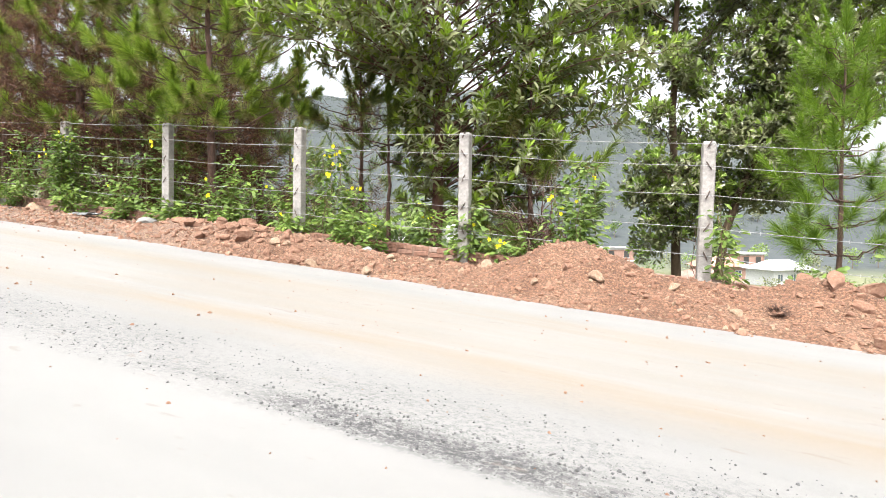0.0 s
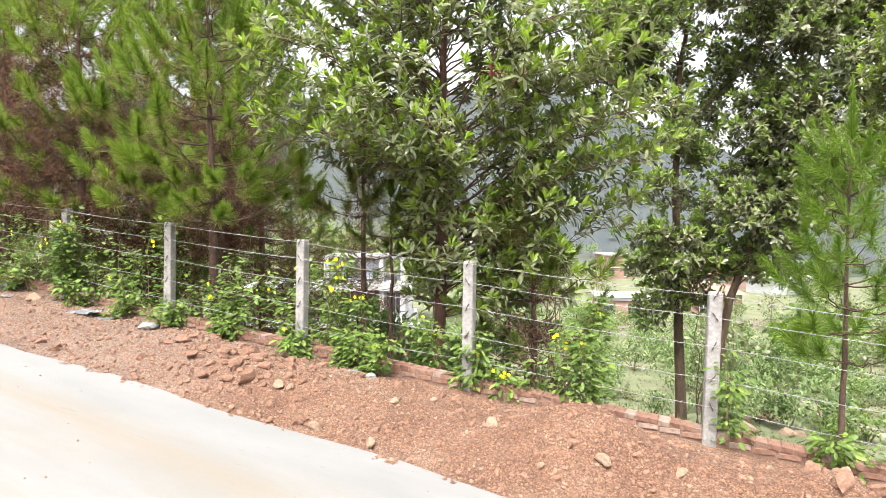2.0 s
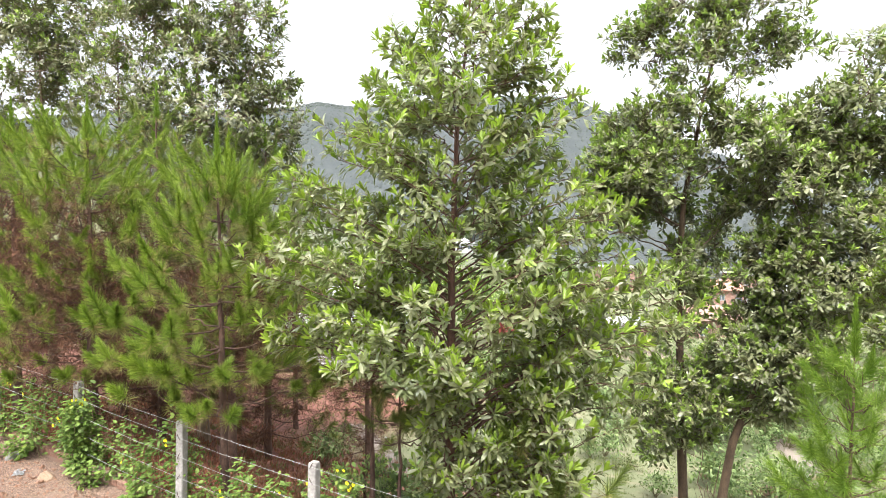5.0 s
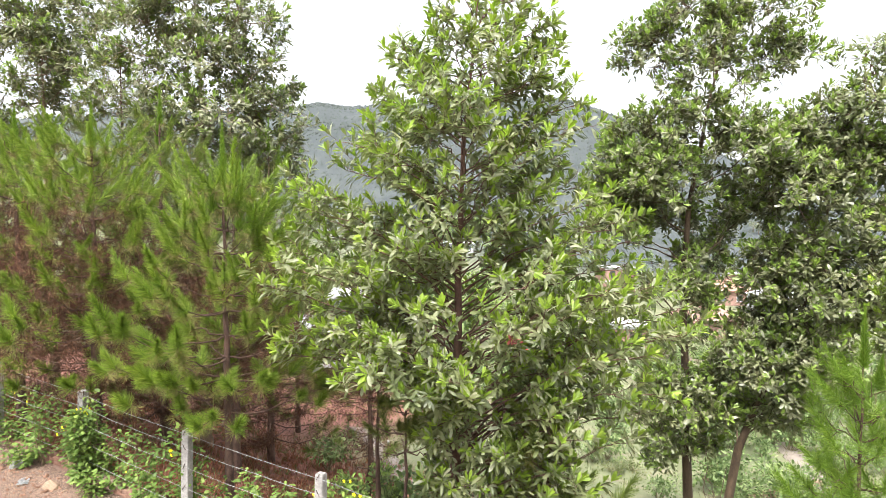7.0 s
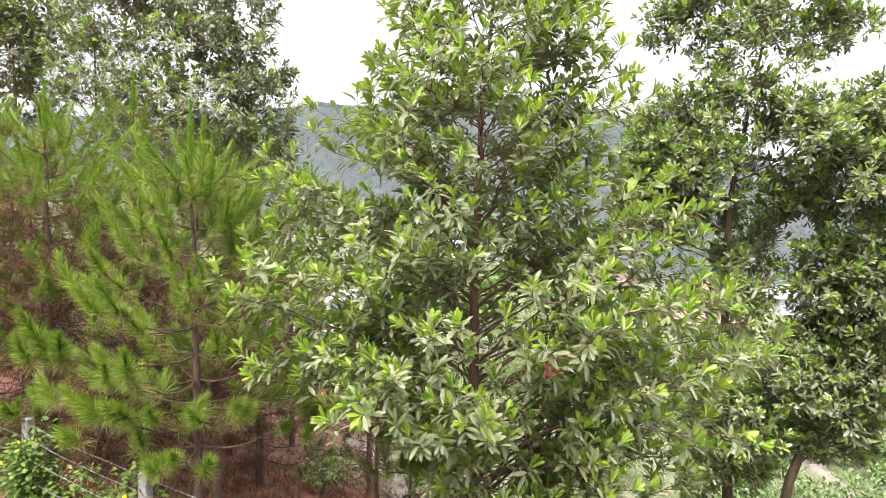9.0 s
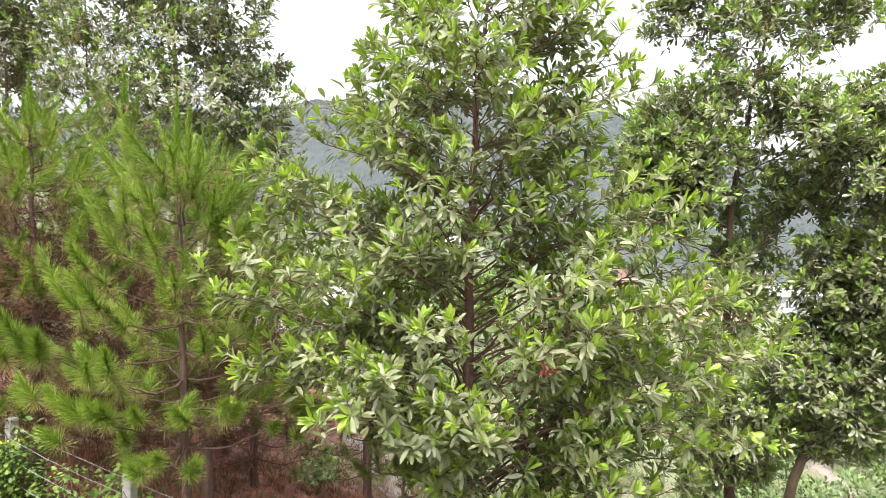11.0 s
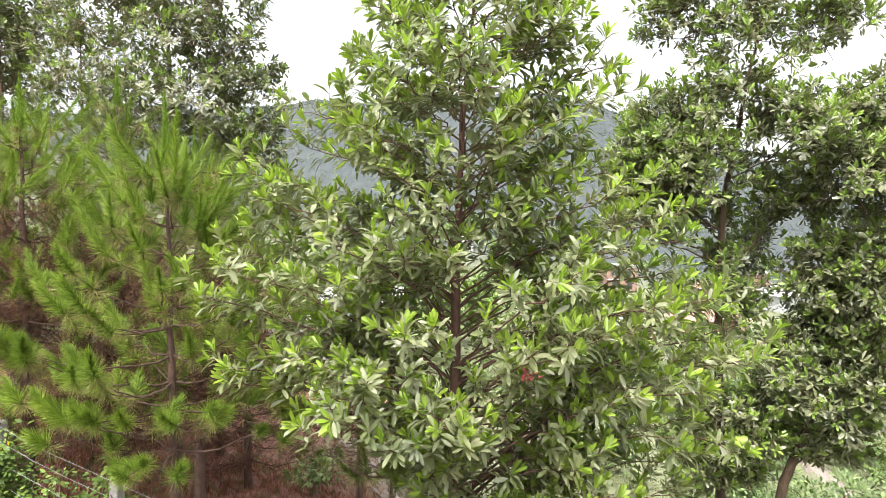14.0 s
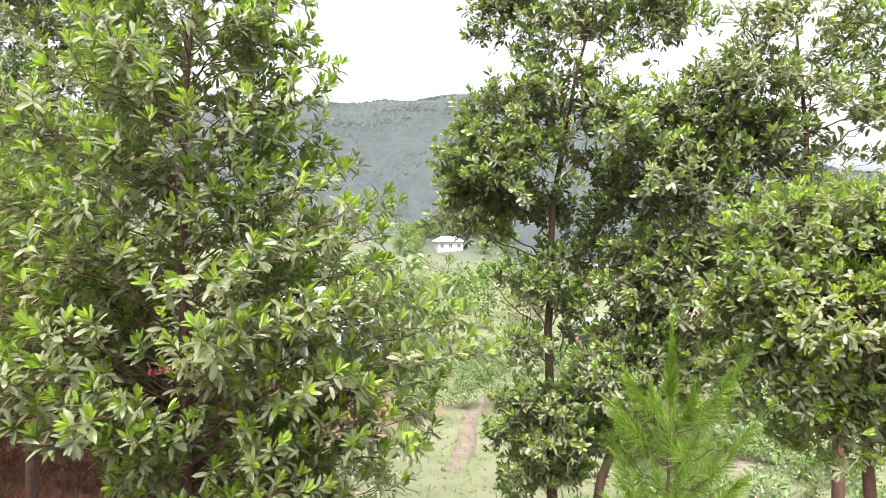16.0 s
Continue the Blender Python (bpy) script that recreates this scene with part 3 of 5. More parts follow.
def twenty_faces():
    """Corners and triangles of a twenty-faced ball."""
    g = (1 + 5 ** 0.5) / 2
    ball = np.array([(-1, g, 0), (1, g, 0), (-1, -g, 0), (1, -g, 0), (0, -1, g), (0, 1, g), (0, -1, -g), (0, 1, -g), (g, 0, -1), (g, 0, 1), (-g, 0, -1), (-g, 0, 1)]) / 1.9
    near = [(i, j, k) for i in range(12) for j in range(i + 1, 12) for k in range(j + 1, 12) if max(np.linalg.norm(ball[p] - ball[q]) for p, q in ((i, j), (j, k), (i, k))) < 1.2]
    return ball, np.array([t if np.dot(np.cross(ball[t[1]] - ball[t[0]], ball[t[2]] - ball[t[0]]), ball[t[0]]) > 0 else (t[0], t[2], t[1]) for t in near])


def gravel(name, count, xlo, xhi, ylo, yhi, smin, smax, mat, seed, zfun, label):
    """Loose grit: small angular stones joined as one heap."""
    rng = np.random.default_rng(seed)
    x, y = rng.uniform(xlo, xhi, count), rng.uniform(ylo, yhi, count)
    z = zfun(x, y)
    ball, tri = twenty_faces()
    s = smin * (smax / smin) ** (rng.random(count) ** 2)
    turn = rng.uniform(0, 6.28, count)
    v = (ball[None] * rng.uniform(0.55, 1.15, (count, 1, 3)) + rng.normal(0, 0.14, (count, 12, 3))) * s[:, None, None]
    c, q = np.cos(turn)[:, None], np.sin(turn)[:, None]
    v = np.stack([v[..., 0] * c - v[..., 1] * q, v[..., 0] * q + v[..., 1] * c, v[..., 2]], -1)
    v += np.stack([x, y, z + s * 0.1], -1)[:, None, :]
    f = (np.arange(count) * 12)[:, None, None] + tri[None]
    ob = new(name, array_mesh(name, v.reshape(-1, 3), [], f.reshape(-1, 3), mat, False))
    tagged(ob, label, "gravel", kind="stuff")


gravel("gravel", 8000, -13.5, 4.2, -2.6, -0.3, 0.007, 0.04, ROCK, 21, verge_top, "reddish grit and small clods over the verge")
gravel("gravel", 2200, -14, 5, -2.5, -0.4, 0.006, 0.026, ROCK_PALE, 22, verge_top, "pale chips of stone scattered over the verge")
gravel("road_grit", 380, -9, 4, -6.4, -2.6, 0.003, 0.013, ROCK, 23, road_z, "grit and crumbs of earth on the concrete road")
gravel("cement_crumbs", 1500, -1.0, 0.9, -5.88, -5.64, 0.0015, 0.007, CEMENT, 24, road_z, "grey crumbs of cement along a smear on the road")
gravel("cement_crumbs", 1400, -3.2, 1.4, -5.9, -5.35, 0.002, 0.006, CEMENT, 25, road_z, "grey crumbs of cement scattered over the road")


# ---- the fence ----
POSTS = ((8.4, 0.0), (5.6, 0.0), (2.8, 0.0), (0.0, 0.0), (-2.85, -0.11), (-5.49, -0.18), (-8.23, -0.2), (-11.19, -0.05), (-14.05, 0.0), (-17.0, 0.05), (-20.0, 0.1), (-23.0, 0.15))
WIRE_HEIGHTS = (1.47, 1.23, 0.91, 0.55, 0.24)


def foot_z(x):
    return float(-0.0975 * x if x > -12 else along(x) + 0.03)


def build_post():
    root = new("fence_post")
    bm = bmesh.new()
    w = 0.072
    rings = [(-0.5, w), (1.42, w * 0.97), (1.475, w * 0.95), (1.5, w * 0.8)]
    prev = None
    for z, r in rings:
        ring = []
        for cx, cy in ((-1, -1), (1, -1), (1, 1), (-1, 1)):
            for ax, ay in (((0, 0.18), (0.18, 0)) if cx * cy > 0 else ((0.18, 0), (0, 0.18))):
                ring.append(bm.verts.new(((cx - cx * ax) * r, (cy - cy * ay) * r, z)))
        if prev:
            for k in range(8):
                bm.faces.new((prev[k], prev[(k + 1) % 8], ring[(k + 1) % 8], ring[k]))
        prev = ring
    bm.faces.new(prev)
    bmesh.ops.recalc_face_normals(bm, faces=bm.faces)
    part("shaft", bm, CONCRETE, root, "rough cast concrete shaft")
    for k, h in enumerate(WIRE_HEIGHTS):
        t = Tubes()
        lean = (0.025, -0.03, 0.02, 0.03, -0.02)[k]
        t.add([(-lean, -0.078, h - 0.045), (0, -0.083, h), (lean, -0.078, h + 0.045)], [0.006, 0.007, 0.006], 5)
        child("wire_tie", t.mesh("wire_tie", TIE), root, "twisted rusty tie wire")
    tagged(root, "square pale concrete fence post with wire ties", "fence post", "fence posts")
    return root


def build_fence():
    rng = np.random.default_rng(31)
    first = build_post()
    for k, (x, y) in enumerate(POSTS):
        m = pose(x, y, foot_z(x), rng.normal(0, 0.7), rng.normal(0, 1.0) + (2.0 if x < -8 else 0), rng.uniform(-6, 6) + 4)
        if k == 0:
            first.matrix_world = m
        else:
            copy_thing(first, m)
    for h in WIRE_HEIGHTS:
        strand, barbs = [], Tubes()
        for (x0, y0), (x1, y1) in zip(POSTS[:-1], POSTS[1:]):
            a, b = np.array((x0, y0 - 0.078, foot_z(x0) + h)), np.array((x1, y1 - 0.078, foot_z(x1) + h))
            p = bent(a, b, -rng.uniform(0.01, 0.035), 9, rng)
            p[1:-1, 1] += rng.normal(0, 0.006, 7)
            strand.append(p[:-1])
            for t in np.arange(0.03, 1, 0.1 / 2.85):
                c = np.array([np.interp(t, np.linspace(0, 1, 9), p[:, q]) for q in range(3)])
                w = unit(rng.normal(size=3) * (0.4, 1, 1)) * 0.022
                barbs.add([c - w, c + w], [0.003, 0.0015], 3)
        root = new("barbed_wire", Tubes().add(np.concatenate(strand), [0.0034] * (8 * len(strand)), 4).mesh("barbed_wire", WIRE))
        tagged(root, "strand of grey barbed wire strung along concrete posts", "barbed wire", "strands of the fence")
        child("barb_set", barbs.mesh("barb_set", WIRE), root, kind="stuff")


build_fence()


def vine_bush(x, y, height, spread, leaves, flowers, seed, label, leaf=0.1):
    """A climbing shrub: thin crooked stems with paired leaves, and yellow trumpet flowers."""
    rng = np.random.default_rng(seed)
    z0 = float(verge_z(x, -0.2)) - 0.03
    root = new("climbing_shrub")
    root.location = (x, y, z0)
    stems = Tubes()
    base, way, size = [], [], []
    tips = []
    count = max(5, int(spread * 9))
    for _ in range(count):
        foot = np.array([rng.normal(0, spread * 0.22), rng.normal(0, 0.1), 0])
        top = foot + np.array([rng.normal(0, spread * 0.45), rng.normal(-0.02, 0.16), height * rng.uniform(0.55, 1.0)])
        p = bent(foot, top, rng.uniform(-0.1, 0.1), 8, rng, 0.035)
        stems.add(p, np.linspace(0.009, 0.003, 8), 4)
        tips.append(p[-1])
        for _ in range(max(3, int(leaves * 2.3) // count)):
            t = rng.uniform(0.12, 1.0)
            c = np.array([np.interp(t, np.linspace(0, 1, 8), p[:, q]) for q in range(3)])
            az = rng.uniform(0, 6.283)
            off = np.array([math.cos(az), math.sin(az), rng.uniform(-0.3, 0.5)])
            base.append(c + off * rng.uniform(0.01, 0.16))
            way.append(off + np.array([0, -0.25, rng.uniform(-0.6, 0.3)]))
            size.append(leaf * rng.uniform(0.6, 1.35))
    nl = len(base)
    up = rng.normal(0, 0.4, (nl, 3)) + np.array([0, -0.4, 1.0])
    child("stem_tangle", stems.mesh("stem_tangle", VINE_STEM), root, kind="stuff")
    child("leaves", leaf_mesh("leaves", np.array(base), np.array(way), up, np.array(size), np.array(size) * rng.uniform(0.36, 0.5, nl), rng.uniform(0.05, 0.35, nl), LEAF_VINE, x < -6.2), root)
    for k in range(flowers):
        c = tips[int(rng.integers(len(tips)))] * np.array([1, 1, rng.uniform(0.75, 1.0)]) + np.array([rng.normal(0, 0.06), -0.1 + rng.normal(0, 0.03), 0.02])
        s = rng.uniform(0.024, 0.036)
        for q in range(int(rng.integers(1, 4))):
            spin = np.arange(5) * 1.2566 + rng.uniform(0, 1)
            nw = np.stack([np.cos(spin), np.full(5, -0.55), np.sin(spin)], 1)
            nb = np.tile(c + rng.normal(0, 0.035, 3), (5, 1))
            child("flower", leaf_mesh("flower", nb, nw, np.tile((0, -1.0, 0.1), (5, 1)), np.full(5, s), np.full(5, s * 0.8), np.full(5, 0.3), PETAL), root, "bright yellow trumpet flower")
    tagged(root, label, "shrub", "shrubs climbing the fence")


def build_vines():
    rng = np.random.default_rng(41)
    leafy_label = "leafy green climber with yellow flowers on the barbed wire"
    for k, x in enumerate(np.arange(-15.6, -5.8, 0.62)):
        vine_bush(x + rng.normal(0, 0.12), 0.02 + rng.normal(0, 0.06), rng.uniform(1.0, 1.75), rng.uniform(0.45, 0.75), int(rng.integers(115, 195)), int(rng.integers(0, 3)), 500 + k, leafy_label)
    vine_bush(-11.0, -0.16, 1.95, 0.22, 620, 3, 540, "climber wound round a concrete post, yellow flowers on top")
    vine_bush(-8.35, -0.05, 2.0, 0.18, 170, 1, 542, "climber wound round a concrete post")
    vine_bush(-14.0, -0.1, 2.1, 0.3, 260, 1, 541, "climber wound round a concrete post")
    low = "low dark-leaved shrub growing over the brick kerb"
    for k, (x, h, s, nleaf, fl) in enumerate(((-8.0, 0.5, 0.4, 170, 0), (-7.0, 0.5, 0.4, 170, 0), (-5.45, 0.45, 0.3, 150, 1), (-4.35, 0.7, 0.5, 300, 1), (-9.3, 0.45, 0.35, 130, 0), (-10.5, 0.5, 0.35, 140, 0), (-12.6, 0.5, 0.4, 150, 0))):
        vine_bush(x, -0.3, h, s, nleaf, fl, 560 + k, low, 0.1)
    vine_bush(-5.2, 0.1, 1.75, 0.5, 170, 4, 580, "sparse climber with yellow flowers on the barbed wire")
    vine_bush(-4.8, 0.35, 1.0, 0.6, 110, 2, 581, "pale green bush behind the wire fence")
    vine_bush(-5.9, 0.4, 1.5, 0.5, 110, 2, 591, "pale green bush behind the wire fence")
    vine_bush(-3.6, 0.3, 0.9, 0.5, 170, 2, 582, "pale green bush behind the wire fence")
    vine_bush(-2.75, -0.05, 0.85, 0.3, 200, 1, 583, "climber wound round the foot of a concrete post")
    vine_bush(-2.35, 0.1, 0.5, 0.45, 110, 4, 584, "low shrub with yellow flowers behind the earth heap")
    vine_bush(-1.35, 0.1, 1.5, 0.18, 320, 2, 585, "upright green climber with yellow flowers on the wire")
    vine_bush(-1.7, 0.15, 1.45, 0.3, 90, 2, 586, "thin climber with yellow flowers reaching the top wire")
    vine_bush(0.18, 0.05, 1.2, 0.22, 110, 0, 587, "thin green climber beside a concrete post")
    vine_bush(2.0, 0.12, 1.45, 0.4, 170, 4, 588, "climber with large yellow flowers on the barbed wire")
    vine_bush(1.2, 0.1, 0.45, 0.4, 120, 0, 589, "low weeds by the brick kerb")
    vine_bush(2.9, 0.1, 0.4, 0.4, 60, 0, 590, "low weeds by the brick kerb")


build_vines()


# ---- trees ----
def leafy_shoots(root, tip, axis, leaf, per, young_share, old, young, rng, slim):
    """The leaves of a tree, in shoots: old ones spread and hang round the foot of each shoot, fresh ones stand at its tip."""
    count = len(tip)
    for name, mat, fresh in (("leaves", old, False), ("young_leaves", young, True)):
        who = np.nonzero(rng.random(count) < young_share)[0] if fresh else np.arange(count)
        idx = np.repeat(who, 7 if fresh else per)
        nn = len(idx)
        ax = axis[idx]
        perp = unit(np.cross(ax, rng.normal(size=(nn, 3))))
        t = rng.random((nn, 1))
        if fresh:
            start = tip[idx] + ax * (-0.02 + 0.1 * t)
            open_ = 0.95 - 0.65 * t + rng.normal(0, 0.08, (nn, 1))
            size = leaf * (1.05 - 0.45 * t[:, 0]) * rng.uniform(0.85, 1.1, nn)
            fall = rng.uniform(-0.1, 0.2, nn)
        else:
            start = tip[idx] - ax * (0.2 * (1 - t)) * (leaf / 0.17)
            open_ = 2.0 - 1.2 * t + rng.normal(0, 0.15, (nn, 1))
            size = leaf * rng.uniform(0.7, 1.12, nn)
            fall = rng.uniform(0.05, 0.5, nn)
        way = unit(ax + perp * open_)
        if not fresh:
            way[:, 2] -= rng.uniform(0.0, 0.65, nn) * (1.05 - t[:, 0])
        up = ax + rng.normal(0, 0.3, (nn, 3)) + np.array([0, 0, 0.4])
        child(name, leaf_mesh(name, start, way, up, size, size * rng.uniform(0.24, 0.34, nn), fall, mat, slim), root, "fresh bright green leaves" if fresh else "")


def acacia(base, trunk, lobes, clusters, leaf, seed, label, old, young, young_share=0.35, bark=None, thick=0.13, flat=0.85, per=8, swell=1.15, slim=True):
    """A broad-leaved tree. trunk: points of the stem with the root at its foot; lobes: centres and sizes of its leaf masses.
    Limbs reach from the stem into each mass, twigs from the limbs to rosettes of leaves, spread over the masses' outsides."""
    rng = np.random.default_rng(seed)
    bark = bark or BARK
    root = new("tree")
    root.location = base
    o = np.array(base, float)
    tp = np.array(trunk, float) - o
    keys = np.linspace(0, 1, len(tp))
    fine = np.linspace(0, 1, 22)
    tp = np.stack([np.interp(fine, keys, tp[:, q]) for q in range(3)], 1)
    tp[1:-1] += rng.normal(0, 0.015, (20, 3))
    tr = thick * (1 - 0.86 * fine) * (1 + 0.5 * np.exp(-fine * 26))
    child("trunk", Tubes().add(tp, tr, 10).mesh("trunk", bark), root)
    lob = np.array(lobes, float).reshape(-1, 4)
    lob[:, :3] -= o
    lob[:, 3] *= swell
    nodes = []
    for c in lob:
        horiz = np.hypot(tp[:, 0] - c[0], tp[:, 1] - c[1])
        want = c[2] - 0.55 * horiz
        k = int(np.argmin(np.abs(tp[:, 2] - want) + (tp[:, 2] > c[2]) * 3))
        k = max(k, 5)
        p = bent(tp[k], c[:3] + np.array([0, 0, c[3] * 0.3]), -0.12 * horiz[k] * rng.uniform(0.3, 1.2), 9, rng, 0.04)
        r0 = min(tr[k] * 0.36, 0.01 + 0.006 * np.linalg.norm(p[-1] - p[0]))
        child("limb", Tubes().add(p, np.linspace(r0, 0.008, 9), 6).mesh("limb", bark), root)
        nodes.append(p[2:])
        for _ in range(2):
            e = c[:3] + unit(rng.normal(size=3)) * c[3] * 0.7
            q = bent(p[int(rng.integers(3, 8))], e, 0.1, 5, rng, 0.03)
            nodes.append(q)
            child("limb", Tubes().add(q, np.linspace(0.01, 0.004, 5), 5).mesh("limb", bark), root)
    nodes = np.concatenate(nodes)
    weight = lob[:, 3] ** 2
    sprays = max(8, clusters // 6)
    pick = rng.choice(len(lob), sprays, p=weight / weight.sum())
    d = unit(rng.normal(size=(sprays, 3)))
    d[:, 2] = np.where(d[:, 2] < -0.5, -d[:, 2], d[:, 2])
    d = unit(d)
    rad = lob[pick, 3:4] * (0.5 + 0.58 * rng.random((sprays, 1)) ** 0.5)
    spray = lob[pick, :3] + d * rad * np.array([1, 1, flat])
    own = rng.integers(sprays, size=clusters)
    d = d[own]
    c = spray[own] + rng.normal(0, 0.85 * leaf, (clusters, 3)) * np.array([1, 1, 0.7])
    twigs = Tubes()
    for p in spray:
        k = int(np.argmin(((nodes - p) ** 2).sum(1)))
        twigs.add(bent(nodes[k], p, -0.05, 5, rng, 0.015), (0.009, 0.008, 0.007, 0.006, 0.005), 4)
    for p, q in zip(c, spray[own]):
        twigs.add(bent(q, p, -0.02, 3, rng), (0.005, 0.004, 0.003), 3)
    child("twigwork", twigs.mesh("twigwork", bark), root, kind="stuff")
    axis = unit(d * np.array([1, 1, 0.5]) + np.array([0, 0, 0.55]) + rng.normal(0, 0.25, (clusters, 3)))
    leafy_shoots(root, c, axis, leaf, per, young_share, old, young, rng, slim)
    tagged(root, label, "tree", "acacia trees")
    return root


def limbed_tree(base, trunk, girth, limbs, leaf, seed, label, old, young, bark, thick, per=9, side_gap=0.27, shoot_gap=0.2):
    """A tree whose crown follows its own branching: limbs climb from the stem to the edge of the crown, side branches leave
    them by turns, and leafy shoots stand along these. girth: height, then the crown's reach across the road's view to the
    two sides, towards the road and away from it."""
    rng = np.random.default_rng(seed)
    root = new("tree")
    root.location = base
    o = np.array(base, float)
    tp = np.array(trunk, float)
    fine = np.linspace(tp[0, 2], tp[-1, 2], 26)
    stem = np.stack([np.interp(fine, tp[:, 2], tp[:, 0]), np.interp(fine, tp[:, 2], tp[:, 1]), fine], 1)
    stem[1:-1, :2] += rng.normal(0, 0.014, (24, 2))
    share = np.linspace(0, 1, 26)
    child("trunk", Tubes().add(stem - o, thick * (1 - 0.9 * share) * (1 + 0.5 * np.exp(-share * 26)), 10).mesh("trunk", bark), root)
    g = np.array(girth, float)
    across, away = np.array([math.cos(AHEAD), math.sin(AHEAD), 0]), np.array([-math.sin(AHEAD), math.cos(AHEAD), 0])

    def reach(z, a):
        w = [np.interp(z, g[:, 0], g[:, k]) for k in range(1, 5)]
        ca, sa = math.cos(a), math.sin(a)
        return 1 / math.hypot(ca / max(w[1] if ca > 0 else w[0], 0.1), sa / max(w[3] if sa > 0 else w[2], 0.1))

    ends, ways, twigs = [], [], Tubes()
    zz = np.linspace(g[0, 0], g[-1, 0], 200)
    wide = np.interp(zz, g[:, 0], g[:, 1:].mean(1)) + 0.9
    cum = np.cumsum(wide) / wide.sum()
    for k in range(limbs):
        ze = float(np.interp((k + rng.random()) / limbs, cum, zz))
        a = k * 2.39996 + rng.normal(0, 0.25)
        wx, wy = (np.interp(ze, g[:, 0], g[:, 2 if math.cos(a) > 0 else 1]), np.interp(ze, g[:, 0], g[:, 4 if math.sin(a) > 0 else 3]))
        a = math.atan2(wy * math.sin(a), wx * math.cos(a))
        r = reach(ze, a) * (rng.uniform(0.86, 1.06) if k % 4 else rng.uniform(0.4, 0.7))
        zs = np.clip(ze - r * rng.uniform(0.35, 0.6) - 0.1, g[0, 0] - 0.2, tp[-1, 2] - 0.15)
        foot = np.array([np.interp(zs, stem[:, 2], stem[:, 0]), np.interp(zs, stem[:, 2], stem[:, 1]), zs])
        axis = np.array([np.interp(ze, stem[:, 2], stem[:, 0]), np.interp(ze, stem[:, 2], stem[:, 1]), ze])
        out = across * math.cos(a) + away * math.sin(a)
        p = bent(foot, axis + out * r, 0.06 * r, 12, rng, 0.025)
        p[:, 2] -= 0.05 * r * np.linspace(0, 1, 12) ** 2
        ln = float(np.linalg.norm(p[-1] - p[0]))
        r0 = 0.005 + 0.0042 * ln
        child("limb", Tubes().add(p - o, np.linspace(r0, 0.005, 12), 6).mesh("limb", bark), root)
        ends.append(p[-1])
        ways.append(out * 0.8 + np.array([0, 0, 0.6]))
        turn = rng.choice((-1, 1))
        for t in np.arange(max(0.3, 0.45 / max(ln, 0.5)), 1.0, side_gap * (1 if ln > 1.8 else 0.62) / max(ln, 0.4)):
            q = np.array([np.interp(t, np.linspace(0, 1, 12), p[:, n]) for n in range(3)])
            turn = -turn
            ahead = unit(p[min(11, int(t * 11) + 1)] - p[max(0, int(t * 11) - 1)])
            flank = unit(np.cross(ahead, (0, 0, 1.0))) * turn
            w = unit(ahead * rng.uniform(0.5, 1.0) + flank * rng.uniform(0.5, 1.1) + np.array([0, 0, rng.uniform(-0.25, 0.55)]))
            sl = rng.uniform(0.3, 0.8) * min(1.0, 0.45 + ln * 0.3) * (1.15 - 0.5 * t)
            b = bent(q, q + w * sl, 0.04 * sl, 5, rng, 0.012)
            twigs.add(b - o, np.linspace(0.0075, 0.0035, 5), 4)
            for u in np.arange(1.0, 0.2, -shoot_gap / sl):
                c = np.array([np.interp(u, np.linspace(0, 1, 5), b[:, n]) for n in range(3)])
                lift = unit(w * rng.uniform(0.3, 1.0) + out * 0.3 + rng.normal(0, 0.38, 3) + np.array([0, 0, 0.75]))
                e = c + lift * rng.uniform(0.06, 0.2)
                twigs.add([c - o, e - o], (0.004, 0.003), 3)
                ends.append(e)
                ways.append(lift)
    for z in np.arange(tp[-1, 2] - 0.9, tp[-1, 2] + 0.01, 0.09):
        ends.append(np.array([np.interp(z, stem[:, 2], stem[:, 0]), np.interp(z, stem[:, 2], stem[:, 1]), z]) + rng.normal(0, 0.09, 3))
        ways.append(np.array([0, 0, 1.0]) + rng.normal(0, 0.4, 3))
    child("twigwork", twigs.mesh("twigwork", bark), root, kind="stuff")
    leafy_shoots(root, np.array(ends) - o, unit(np.array(ways)), leaf, per, 0.9, old, young, rng, False)
    tagged(root, label, "tree", "acacia trees")
    return root


MAIN_GIRTH = ((0.9, 0.3, 2.3, 0.6, 1.4), (1.6, 0.3, 2.6, 1.0, 1.6), (3.1, 0.5, 3.2, 1.6, 2.0), (3.7, 2.95, 3.9, 2.1, 2.2), (4.1, 3.15, 4.4, 2.3, 2.5),
              (4.8, 3.0, 3.75, 2.1, 2.3), (5.5, 3.1, 2.75, 2.0, 1.9), (6.2, 2.9, 2.25, 1.8, 1.7), (7.1, 2.1, 1.95, 1.6, 1.7), (8.1, 1.55, 1.6, 1.3, 1.3), (8.8, 1.1, 1.25, 1.0, 1.0), (9.7, 0.5, 0.7, 0.5, 0.5))
main_tree = limbed_tree((-4.12, 1.75, float(ground_z(-4.12, 1.75)) - 0.1), ((-4.2, 1.75, -0.9), (-4.14, 1.75, 1), (-4.1, 1.75, 3), (-4.08, 1.75, 5), (-3.98, 1.7, 7), (-3.75, 1.8, 9.5)), MAIN_GIRTH, 188, 0.195, 61,
                        "bushy acacia with large leaves and bright young shoots behind the fence", LEAF_OLD, LEAF_NEW, BARK, 0.115)


